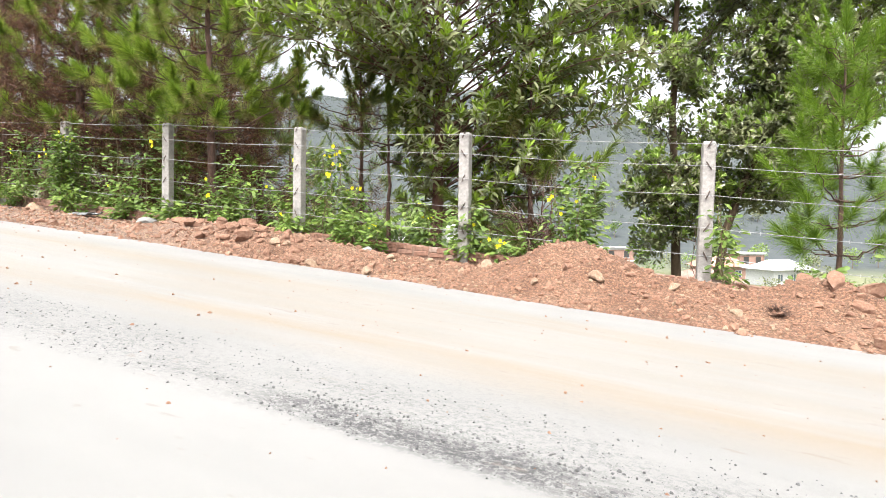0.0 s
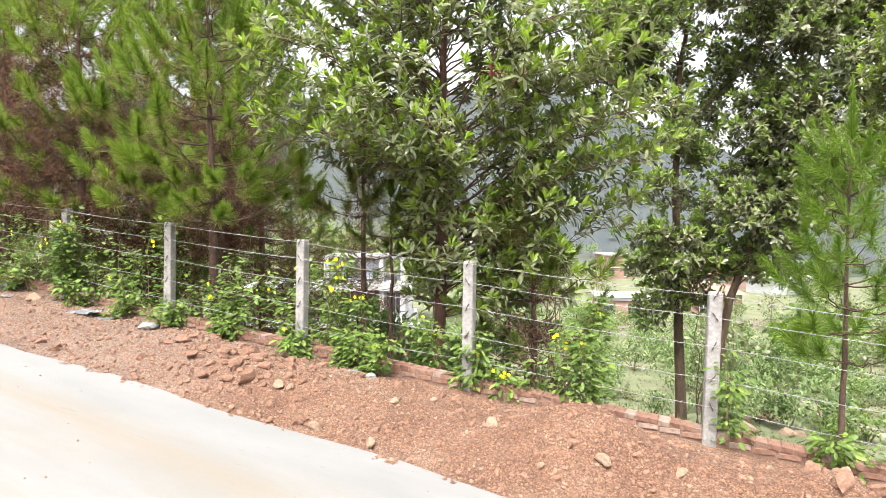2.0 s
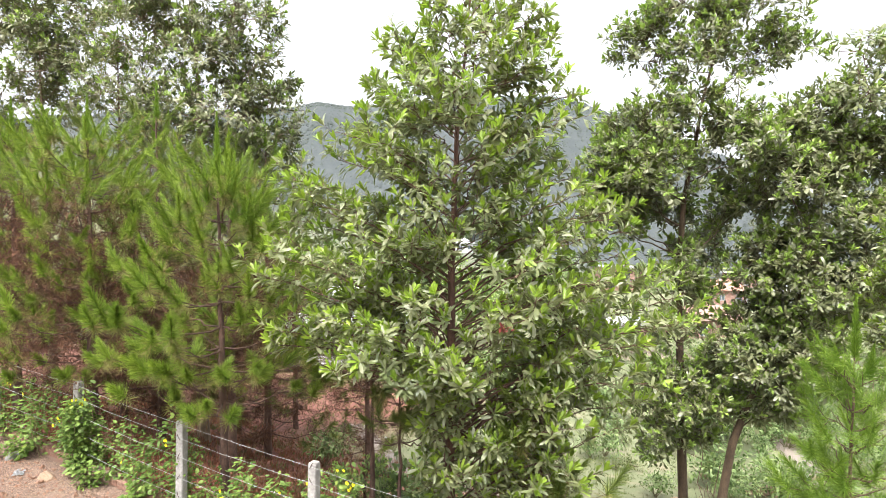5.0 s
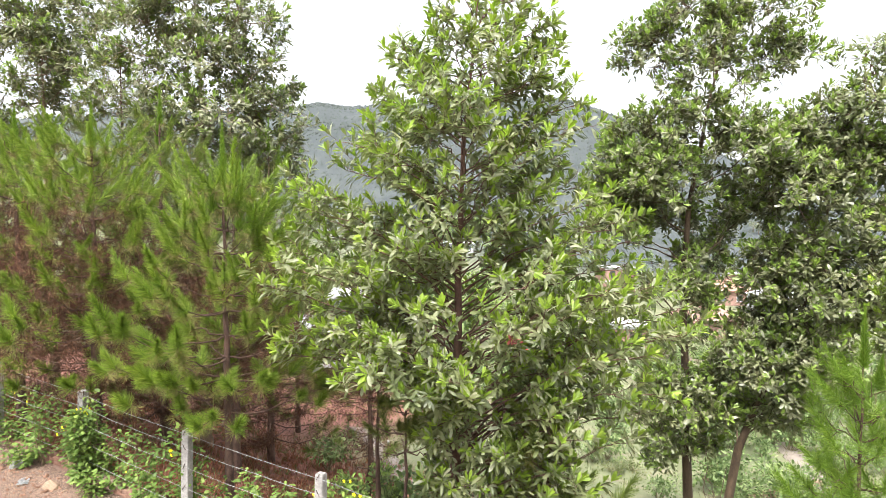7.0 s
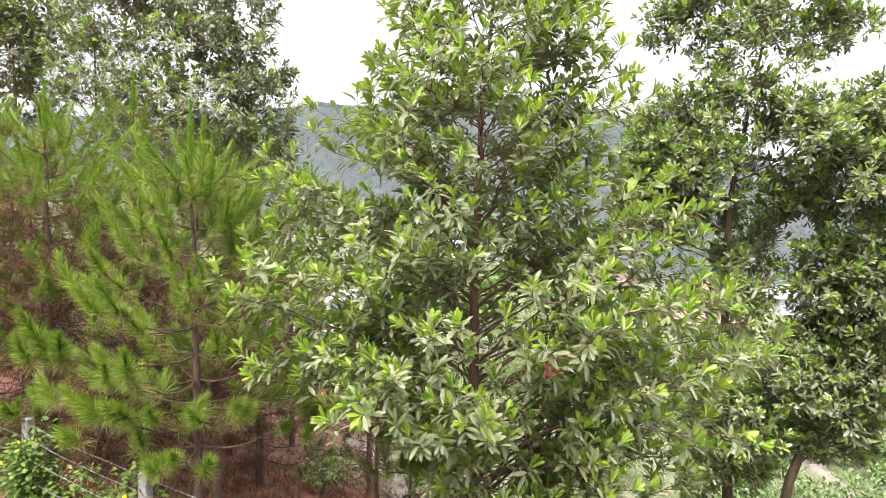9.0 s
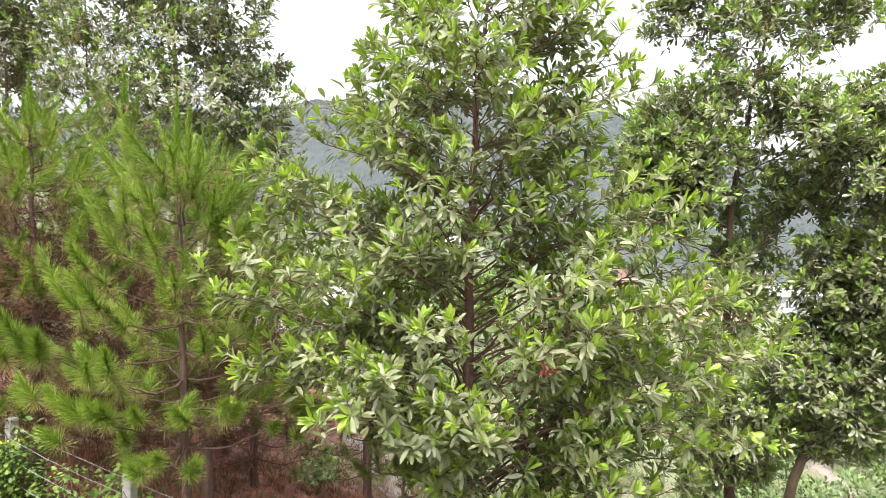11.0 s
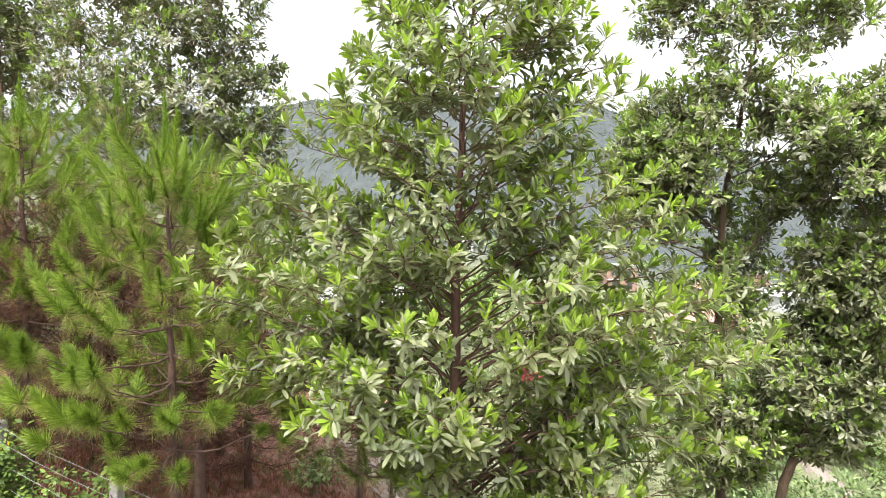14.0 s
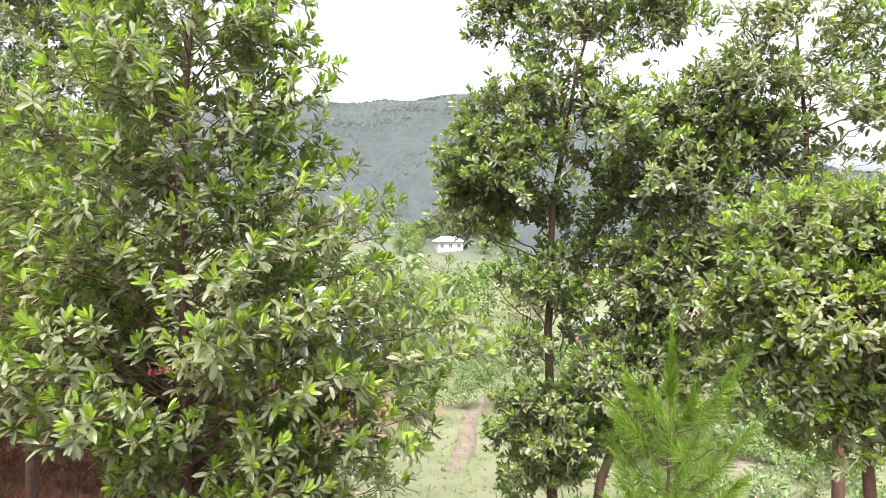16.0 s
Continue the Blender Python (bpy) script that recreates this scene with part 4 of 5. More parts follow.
def dry_leaves(tree, x, y, z, seed):
    """A broken twig with withered red leaves."""
    rng = np.random.default_rng(seed)
    at = np.array((x, y, z)) - np.array(tree.location) + rng.normal(0, 0.035, (16, 3))
    way = rng.normal(0, 1, (16, 3)) + np.array([0, 0, -0.5])
    size = rng.uniform(0.05, 0.1, 16)
    child("dry_leaves", leaf_mesh("dry_leaves", at, way, rng.normal(0, 1, (16, 3)), size, size * 0.5, rng.uniform(0.2, 0.8, 16), POD), tree, "withered dark red leaves")


dry_leaves(main_tree, -2.55, 0.11, 4.23, 5)
acacia((-0.95, 8.5, float(ground_z(-0.95, 8.5)) - 0.1), ((-0.7, 8.5, -3.4), (-0.85, 8.5, 0), (-0.95, 8.5, 3), (-0.92, 8.6, 6), (-0.6, 8.7, 8), (-0.1, 9.0, 10.6)),
       ((-1.82, 8.36, 9.96, 0.84), (-0.94, 8.8, 10.8, 1.12), (0.45, 9.47, 10.8, 1.12), (1.23, 9.8, 9.82, 0.84), (-0.41, 8.45, 9.41, 1.02), (-1.91, 8.23, 7.71, 1.05), (-0.63, 8.19, 8.03, 1.08), (0.48, 8.68, 7.23, 1.28),
        (-2.33, 8.42, 6.33, 0.87), (-1.46, 9.47, 5.8, 0.7), (0.54, 9.65, 6.0, 0.9), (-0.74, 9.51, 3.0, 0.5), (-0.91, 7.93, 1.55, 0.95), (-1.17, 8.31, 0.28, 0.63)) + ((-0.77, 8.87, 4.74, 0.6), (-0.14, 9.27, 4.43, 0.6), (-0.64, 8.9, 3.88, 0.5), (-2.29, 8.03, 7.15, 0.84), (-2.53, 8.42, 5.75, 0.73), (-1.47, 7.85, 6.7, 0.95), (-1.85, 9.25, 4.3, 0.5), (-0.09, 9.87, 4.9, 0.75), (-0.9, 8.0, 4.2, 0.45), (-1.25, 7.9, 3.0, 0.55), (-2.76, 7.46, 5.75, 0.6), (-2.09, 7.7, 6.57, 0.7), (-1.91, 7.58, 4.3, 0.45), (-0.68, 8.2, 1.64, 0.75), (-1.04, 8, 0.89, 0.6), (-0.1, 8.46, 1.1, 0.6), (-0.55, 8.22, 0.55, 0.45), (-1.48, 7.81, 1.44, 0.5)), 3800, 0.2, 62,
       "tall acacia with a slender brown trunk on the slope", LEAF_DARK, LEAF_MID, 0.95, BARK_OLIVE, 0.135, swell=1.05)
acacia((-0.3, 8.0, float(ground_z(-0.3, 8.0)) - 0.1), ((-0.3, 8, -3.4), (0.2, 8, 0.3), (0.65, 8, 1.7), (1.3, 8.2, 3.2), (1.9, 8.5, 5), (2.2, 8.9, 7.6)),
       ((1.91, 9.27, 7.75, 1.07), (2.7, 9.29, 7.05, 1.05), (1.48, 8.24, 6.5, 0.9), (2.64, 8.76, 5.49, 1.14), (1.2, 8.49, 4.6, 0.9), (2.07, 8.33, 4.23, 1.13), (0.76, 8.46, 3.3, 0.65), (0.65, 8.14, 2.35, 0.92), (1.55, 8.25, 2.68, 1.02), (3.06, 9.66, 3.61, 1.07), (1.13, 8.34, 1.43, 0.65)), 3900, 0.2, 63,
       "dark-leaved acacia with a leaning trunk on the slope", LEAF_DARK, LEAF_MID, 0.65, BARK_OLIVE, 0.115, swell=1.1)
acacia((4.6, 9.2, float(ground_z(4.6, 9.2)) - 0.1), ((4.6, 9.2, -3.8), (4.4, 9.2, 2), (3.9, 9.2, 6), (3.6, 9.1, 9.2)),
       ((2.64, 8.62, 9.22, 0.74), (3.69, 9.12, 9.32, 0.95), (4.55, 9.51, 8.9, 0.95), (2.84, 8.67, 8.27, 0.95), (3.99, 9.21, 7.95, 1.06), (4.96, 9.65, 7.53, 0.95), (3.27, 9.28, 7.16, 0.88), (4.57, 9.87, 6.72, 0.88), (5.4, 9.8, 5.4, 1.2), (6.0, 9.6, 8.6, 1.1)), 850, 0.21, 64,
       "tall dark acacia with an open crown", LEAF_OLD, LEAF_MID, 0.5, BARK, 0.14, swell=1.0)
acacia((4.3, 4.9, float(ground_z(4.3, 4.9)) - 0.1), ((4.3, 4.9, -2.6), (4.2, 4.9, 1), (4.0, 4.9, 4), (3.8, 4.95, 5.8)),
       ((3.69, 4.98, 5.62, 0.57), (3.18, 4.72, 5.26, 0.71), (4.02, 5.11, 5.05, 0.78), (2.89, 4.88, 4.43, 0.59), (3.47, 4.49, 4.39, 0.75), (4.1, 5.1, 3.91, 0.78), (3.33, 4.73, 3.56, 0.64), (3.9, 5.19, 2.99, 0.66), (2.78, 5.02, 3.64, 0.46), (4.9, 5.3, 4.6, 0.9), (4.8, 5.3, 3.2, 0.9)), 3600, 0.15, 65,
       "bushy acacia with fresh green leaves below the fence", LEAF_OLD, LEAF_NEW, 0.6, None, 0.12, slim=True)
acacia((-15.6, 7.0, float(ground_z(-15.6, 7.0)) - 0.1), ((-15.6, 7, -2.0), (-15.7, 7, 4), (-15.6, 7, 9), (-15.8, 7, 12.6)),
       ((-16.04, 6.81, 12.79, 1.48), (-17.19, 6.23, 11.87, 1.48), (-14.53, 7.5, 12.05, 1.48), (-13.68, 7.85, 10.76, 1.11), (-15.27, 6.54, 10.63, 1.53), (-17.34, 6.1, 10.21, 1.48), (-13.82, 7.73, 9.1, 1.29), (-14.68, 6.64, 8.81, 1.61), (-16.48, 6.44, 8.55, 1.48), (-13.47, 7.84, 7.62, 1.11), (-14.46, 7.35, 7.26, 1.48)), 2900, 0.23, 66,
       "tall acacia with a rounded grey-green crown behind the pines", LEAF_DARK, LEAF_MID, 0.35, BARK_PALE, 0.18, per=7)
acacia((-23, 6.6, float(ground_z(-23, 6.6)) - 0.1), ((-23, 6.6, -1.0), (-23.2, 6.6, 6), (-23.3, 6.5, 13)),
       ((-23.89, 6.2, 13.41, 1.48), (-22.55, 6.83, 12.98, 1.27), (-24.25, 5.97, 11.71, 1.69), (-22.14, 6.95, 11.08, 1.48), (-23.46, 6.28, 10.02, 1.69)) + ((-23.53, 6.43, 14.88, 1.69), (-21.8, 7.21, 13.83, 1.48), (-24.46, 5.92, 12.98, 1.48), (-22.92, 6.61, 11.93, 1.69), (-21.59, 7.26, 12.35, 1.27), (-24.02, 5.97, 8.54, 1.69)), 2300, 0.25, 67,
       "tall acacia far up the slope", LEAF_DARK, LEAF_MID, 0.35, BARK_PALE, 0.17, per=6)


def pine(base, height, reach, low, shoots, seed, label, needles, dead=0.0, lean=(0, 0), thick=0.1, tuft=0.26, per=370, brown=0.0, leads=9):
    """A long-needled pine: whorled branches that sweep up and end in plumes of needles, yellowing needles spread at the foot of
    each plume, dead brown ones on the lower and inner branches (up to the share "brown" of the crown), and upright leading shoots."""
    rng = np.random.default_rng(seed)
    root = new("pine_tree")
    root.location = base
    fine = np.linspace(0, 1, 18)
    stem = np.stack([lean[0] * fine, lean[1] * fine, height * fine], 1)
    stem[1:-1] += rng.normal(0, 0.012, (16, 3))
    child("trunk", Tubes().add(stem, thick * (1 - 0.93 * fine) + 0.006, 9).mesh("trunk", BARK_PINE), root)
    heads, ways, sizes, highs, inner = [], [], [], [], []
    z = low
    while z < height - 0.4:
        u = (z - low) / (height - low)
        r = reach * (1 - u) ** 0.85 * (0.75 + 0.25 * min(1, u * 4)) + 0.1
        for a in np.arange(5) * 1.2566 + rng.uniform(0, 6.28):
            ln = r * rng.uniform(0.6, 1.12)
            a += rng.normal(0, 0.2)
            start = np.array([lean[0] * z / height, lean[1] * z / height, z])
            out = np.array([math.cos(a), math.sin(a), 0])
            end = start + out * ln + np.array([0, 0, ln * rng.uniform(0.1, 0.4) + 0.35 * u])
            p = bent(start, end, -0.12 * ln, 8, rng, 0.02)
            tb = Tubes().add(p, np.linspace(0.01 + 0.006 * ln, 0.005, 8), 5)
            ends = [(p[-1], out)]
            for _ in range(int(1.2 + ln * 2.2)):
                k = int(rng.integers(3, 8))
                side = unit(rng.normal(size=3) * (1, 1, 0.3) + out * 0.7 + np.array([0, 0, 0.3]))
                q = p[k] + side * rng.uniform(0.2, 0.55) * min(1, 0.35 + ln * 0.6)
                tb.add([p[k], (p[k] + q) / 2 - np.array([0, 0, 0.03]), q], (0.006, 0.005, 0.004), 4)
                ends.append((q, side))
            inner += [p[k] for k in range(1, 6)] if u < max(0.55, brown) else []
            child("branch", tb.mesh("branch", BARK_PINE), root)
            for q, w in ends:
                heads.append(q)
                ways.append(unit(np.array([w[0], w[1], 0]) * rng.uniform(0.6, 2.0) * (1 - 0.3 * u) + np.array([0, 0, 1.0])))
                sizes.append(rng.uniform(0.75, 1.2))
                highs.append(u)
        z += rng.uniform(0.26, 0.42) * (0.75 + height / 18)
    heads, ways, sizes, highs = np.array(heads), np.array(ways), np.array(sizes), np.array(highs)
    if len(heads) > shoots:
        keep = rng.choice(len(heads), shoots, replace=False)
        heads, ways, sizes, highs = heads[keep], ways[keep], sizes[keep], highs[keep]
    withered = rng.random(len(heads)) < np.clip((brown - highs) / 0.3, 0, 0.6)
    live = np.nonzero(~withered)[0]
    for name, mat, share in (("needles", needles, 0.84), ("old_needles", NEEDLE_OLD if dead else needles, 0.16)):
        m = int(per * share)
        idx = np.repeat(live, m)
        nn = len(idx)
        s = sizes[idx][:, None]
        t = rng.random((nn, 1))
        perp = unit(np.cross(ways[idx], rng.normal(size=(nn, 3))))
        if name == "needles":
            # a plume that curves up along the shoot, tapering to its tip
            hi = highs[idx][:, None]
            run = (0.2 + 0.55 * hi) * s * t
            start = heads[idx] + ways[idx] * (run - 0.06) + np.array([0, 0, 1.0]) * run * t * 0.22
            open_ = np.radians(60 - 14 * hi - (46 - 20 * hi) * t + rng.normal(0, 6, (nn, 1)))
            ln = (1.25 - 0.4 * hi - 0.4 * t)[:, 0]
        else:
            # a spreading skirt of older needles below it
            start = heads[idx] - ways[idx] * t * 0.12 * s
            open_ = np.radians(70 + 62 * t + rng.normal(0, 10, (nn, 1)))
            ln = np.full(nn, 1.0)
        way = ways[idx] * np.cos(open_) + perp * np.sin(open_) + np.array([0, 0, -0.12])
        child(name, needle_mesh(name, start, way, tuft * sizes[idx] * rng.uniform(0.75, 1.1, nn) * ln, 0.0095 if dead else 0.007, rng, mat), root, "long yellowing old needles" if name == "old_needles" else "")
    top, k6 = stem[-1], min(1.0, height / 7)
    lead = [(0, 0, -0.35, 1.15), (0.26, 0.1, -0.75, 0.75), (-0.24, 0.12, -0.85, 0.7), (0.05, -0.3, -0.95, 0.7), (-0.45, -0.2, -1.25, 0.6), (0.48, -0.1, -1.3, 0.6), (0.1, 0.5, -1.35, 0.6), (-0.75, 0.1, -1.7, 0.55), (0.7, 0.25, -1.8, 0.5)][:leads]
    base_, way_, long_, rods = [], [], [], Tubes()
    for x, y, dz, h in lead:
        foot = top + np.array((x, y, dz)) * k6
        tip = foot + np.array((x * 0.25, y * 0.25, h * rng.uniform(0.85, 1.05))) * k6
        rods.add([foot, (foot + tip) / 2, tip], (0.014, 0.011, 0.006), 5)
        m = int(1500 * h)
        t = rng.random((m, 1)) ** 1.2
        base_.append(foot + (tip - foot) * t)
        way_.append(rng.normal(0, 0.36, (m, 3)) * (1.15 - 0.75 * t) + np.array([0, 0, 1.0]))
        long_.append((0.24 - 0.17 * t[:, 0]) * rng.uniform(0.7, 1.1, m))
    child("leader_needles", needle_mesh("leader_needles", np.concatenate(base_), np.concatenate(way_), np.concatenate(long_), 0.011, rng, NEEDLE_SOFT), root, "short upright needles of the leading shoots")
    child("leader_wood", rods.mesh("leader_wood", NEEDLE), root, "pale upright new shoots", "stuff")
    if dead:
        # last year's needles hang brown along the inner branches and on the withered shoots
        pts = np.array(inner)
        pts = np.concatenate([pts[rng.random(len(pts)) < min(1.0, dead * 0.4)], np.repeat(heads[withered], 2, axis=0)])
        m = int(len(pts) * (55 if dead > 2 else 45))
        at = pts[rng.integers(len(pts), size=m)] + rng.normal(0, 0.12, (m, 3))
        w = rng.normal(size=(m, 3)) * 0.8 + np.array([0, 0, -0.6])
        child("dead_needles", needle_mesh("dead_needles", at, w, tuft * rng.uniform(0.5, 1.0, m), 0.011, rng, NEEDLE_DEAD), root, "dry rust-brown needles")
    tagged(root, label, "pine tree", "pine trees")
    return root


def pine_at(x, y, top, *args, **kw):
    z = float(ground_z(x, y)) - 0.1
    return pine((x, y, z), top - z, *args, **kw)


pine_at(-8.2, 0.75, 6.85, 2.1, 2.1, 185, 71, "young pine with upright bright green shoots behind the fence", NEEDLE, 0.5, (-0.1, 0.0), 0.085, 0.22, 450)
pine_at(-12.3, 1.0, 7.7, 2.7, 1.9, 300, 72, "long-needled pine with rust-brown dead needles inside", NEEDLE, 2.0, (0, 0), 0.12, 0.23, 400, 0.66, 3)
pine_at(-15.6, 1.3, 8.0, 3.0, 1.9, 280, 73, "dense pine with many dead brown needles", NEEDLE, 2.2, (0, 0), 0.12, 0.23, 380, 0.7, 2)
# dense dark needles on the next two make the gloom inside the stand
pine_at(-10.9, 3.6, 6.9, 2.2, 2.5, 200, 74, "pine with a dark dead lower crown on the slope", NEEDLE_SHADED, 2.6, (0, 0), 0.12, 0.3, 230, 0.6, 2)
pine_at(-14.4, 4.4, 8.9, 3.2, 1.2, 260, 75, "pine standing further down the slope", NEEDLE_SHADED, 2.6, (0, 0), 0.13, 0.3, 230, 0.55, 3)
pine_at(-18.8, 2.2, 8.0, 2.8, 1.4, 240, 76, "dense dark pine up the slope", NEEDLE_SHADED, 1.8, (0, 0), 0.13, 0.3, 230, 0.35, 2)
far_pine = pine_at(-13.0, 7.2, 8.3, 2.8, 1.0, 130, 83, "pine standing further down the slope", NEEDLE_SHADED, 1.4, (0, 0), 0.12, 0.36, 170, 0.3, 2)
pine_at(-18.2, 6.0, 11.4, 3.6, 1.2, 230, 84, "pine standing further down the slope", NEEDLE_SHADED, 1.4, (0, 0), 0.12, 0.36, 170, 0.3, 2)
pine_at(-22.0, 3.2, 9.2, 3.0, 1.2, 130, 85, "dense dark pine up the slope", NEEDLE_SHADED, 1.4, (0, 0), 0.12, 0.36, 170, 0.3, 2)
for px, py, turn, size in ((-16.5, 9.5, 40, 1.0), (-20.5, 9.0, 130, 1.05), (-11.2, 10.2, 220, 0.85), (-23.5, 12.5, 300, 1.1), (-17.5, 14.0, 10, 1.05), (-26.0, 6.5, 80, 1.0)):
    copy_thing(far_pine, pose(px, py, float(ground_z(px, py)) - 0.1, 0, 0, turn) @ Matrix.Diagonal((size, size, size, 1)))
pine_at(-6.0, 2.3, 3.7, 1.2, 3.0, 22, 77, "small pine between larger trees", NEEDLE_SHADED, 0.6, (0, 0), 0.06, 0.24, 370, 0, 3)
pine_at(1.81, 3.7, 3.8, 1.0, 2.0, 75, 78, "slim young pine with soft bright needles", NEEDLE_SOFT, 0.0, (0.05, 0), 0.05, 0.32, 300, 0, 3)
pine_at(-5.15, 1.85, 2.9, 0.8, 2.2, 14, 80, "thin young pine with sparse needles below the fence", NEEDLE_SHADED, 0.0, (0, 0), 0.045, 0.22, 370, 0, 2)
pine_at(-2.6, 2.0, 3.0, 1.0, 0.8, 30, 79, "small drooping pine with yellowish needles below the fence", NEEDLE_SHADED, 0.5, (0, 0), 0.055, 0.25, 370, 0, 2)


def sapling(x, y, top, lobes, clusters, seed, label):
    acacia((x, y, float(ground_z(x, y)) - 0.05), ((x, y, float(ground_z(x, y)) - 0.05), (x + 0.03, y, top * 0.4), (x - 0.04, y, top * 0.7), (x, y, top)), lobes, clusters, 0.12, seed, label, LEAF_BUSH, LEAF_FRESH, 0.8, BARK_PINE, 0.045)


sapling(-6.6, 2.9, 0.8, ((-6.6, 2.9, 0.55, 0.4), (-6.9, 2.8, 0.15, 0.4), (-6.3, 3.0, 0.1, 0.4)), 110, 92, "thin bright green young tree on the slope behind the fence")
sapling(-4.4, 5.9, 0.6, ((-4.4, 5.9, 0.2, 0.7), (-5.0, 5.8, -0.5, 0.65), (-3.8, 6.0, -0.6, 0.65)), 380, 95, "pale green young tree lower on the slope")


def twiggy_shrub(x, y, height, seed):
    """A leafless shrub: a few crooked stems that fork twice."""
    rng = np.random.default_rng(seed)
    root = new("bare_shrub")
    root.location = (x, y, float(ground_z(x, y)) - 0.05)
    for _ in range(4):
        tip = np.array([rng.normal(0, 0.35), rng.normal(0, 0.35), height * rng.uniform(0.7, 1.0)])
        p = bent((0, 0, 0), tip, 0.1, 8, rng, 0.05)
        stem = Tubes().add(p, np.linspace(0.022, 0.006, 8), 5)
        for _ in range(5):
            k = int(rng.integers(3, 8))
            q = p[k] + np.array([rng.normal(0, 0.4), rng.normal(0, 0.4), rng.uniform(0.1, 0.6)])
            twig = bent(p[k], q, 0.05, 5, rng, 0.03)
            stem.add(twig, np.linspace(0.008, 0.003, 5), 4)
            stem.add(bent(twig[2], twig[2] + rng.normal(0, 0.22, 3), 0.02, 4, rng, 0.02), (0.004, 0.004, 0.003, 0.002), 3)
        child("stem", stem.mesh("stem", BARK_PINE), root)
    tagged(root, "leafless dark twiggy shrub beside leaning trunks", "shrub", "bare shrubs")


twiggy_shrub(-0.35, 7.3, 3.6, 7)
twiggy_shrub(-2.1, 1.4, 1.9, 8)


# ---- the brick kerb under the fence ----
def brick_data():
    rng = np.random.default_rng(81)
    out = []
    for k in range(5):
        bm = box(bmesh.new(), (-0.056, -0.105, -0.03), (0.056, 0.105, 0.03), 0.006)
        for v in bm.verts:
            v.co += Vector(rng.normal(0, 0.002, 3))
        me = bpy.data.meshes.new("brick")
        bm.to_mesh(me)
        bm.free()
        me.materials.append(BRICK)
        out.append(me)
    return out


def kerb_line(x):
    return float(np.interp(-x, [-q[0] for q in POSTS], [q[1] for q in POSTS])) + 0.06


def build_kerb():
    xs = np.arange(-15, 9.1, 0.5)
    verts, quads = [], []
    for x in xs:
        y, z = kerb_line(x), foot_z(x) - 0.04
        verts += [(x, y - 0.1, z - 0.6), (x, y - 0.1, z), (x, y + 0.1, z), (x, y + 0.1, z - 0.9)]
    for i in range(len(xs) - 1):
        for k in range(3):
            a = i * 4 + k
            quads.append((a, a + 4, a + 5, a + 1))
    ob = new("brick_kerb", array_mesh("brick_kerb", verts, quads, [], MORTAR, False))
    tagged(ob, "low mortared red brick kerb under the wire fence", "kerb", kind="structure")
    rng = np.random.default_rng(82)
    shapes = brick_data()
    slope = math.degrees(math.atan(0.0975))
    for x in np.arange(-14.5, 5.2, 0.122):
        if any(abs(x - q[0]) < 0.11 for q in POSTS):
            continue
        b = new("brick", shapes[int(rng.integers(5))])
        b.parent = ob
        b.matrix_world = pose(x, kerb_line(x) - 0.004 + rng.normal(0, 0.004), foot_z(x) - 0.062 + rng.normal(0, 0.002), rng.normal(0, 1), slope + rng.normal(0, 0.5), rng.normal(0, 1.5))
    for x in np.arange(-14.5, 5.2, 0.235):
        b = new("brick", shapes[int(rng.integers(5))])
        b.parent = ob
        b.matrix_world = pose(x, kerb_line(x) - 0.055, foot_z(x) - 0.132, 0, slope, 90 + rng.normal(0, 1))


# ---- the valley: paths, lamps, stones ----
def strip(name, pts, width, mat, label, lift=0.04):
    """A path that lies on the ground, with a thick edge."""
    p = np.array(pts, float)
    t = np.linspace(0, 1, 60)
    k = np.linspace(0, 1, len(p))
    c = np.stack([np.interp(t, k, p[:, 0]), np.interp(t, k, p[:, 1])], 1)
    for _ in range(6):
        c[1:-1] = (c[:-2] + 2 * c[1:-1] + c[2:]) / 4
    side = np.gradient(c, axis=0)
    side = unit(np.stack([-side[:, 1], side[:, 0]], 1))
    rng = np.random.default_rng(len(pts))
    verts, quads = [], []
    for q, s in zip(c, side):
        w = width * 0.5 * rng.uniform(0.9, 1.1)
        for off, dz in ((-w, -0.25), (-w, lift), (0, lift + 0.01), (w, lift), (w, -0.25)):
            x, y = q + s * off
            verts.append((x, y, float(ground_z(x, y)) + dz))
    for i in range(len(c) - 1):
        for j in range(4):
            a = i * 5 + j
            quads.append((a, a + 5, a + 6, a + 1))
    tagged(new(name, array_mesh(name, verts, quads, [], mat)), label, "path", kind="structure")


strip("path", ((-17, 18), (-13.8, 14.9), (-10.4, 11.2), (-7.7, 12.3), (-5.8, 13.1), (-3.8, 12.6), (-1, 11.4), (3, 10.8)), 1.1, PAVING, "pale concrete garden path down the slope")
strip("path", ((3.2, 36), (3.5, 31.7), (3.9, 28.2), (4.6, 24.6), (6.4, 22.6), (10, 21)), 1.2, PAVING, "pale earth path across the grassy valley")
strip("path", ((-14, 40), (-12.4, 31.2), (-9.7, 24.6), (-8.4, 20.0)), 1.0, BARE_PATH, "reddish bare path between grass", 0.03)


def bollard(x, y):
    root = new("garden_lamp")
    z = float(ground_z(x, y)) - 0.05
    root.location = (x, y, z)
    child("post", Tubes().add([(0, 0, 0), (0, 0, 0.05), (0, 0, 0.06), (0, 0, 0.5)], (0.09, 0.09, 0.055, 0.055), 12).mesh("post", BLACK), root)
    child("head", Tubes().add([(0, 0, 0.5), (0, 0, 0.6), (0, 0, 0.605), (0, 0, 0.65), (0, 0, 0.66)], (0.05, 0.05, 0.065, 0.065, 0.001), 12).mesh("head", WHITE), root, "pale lamp head")
    tagged(root, "short black garden lamp with a pale head on the grass", "garden lamp", "garden lamps")


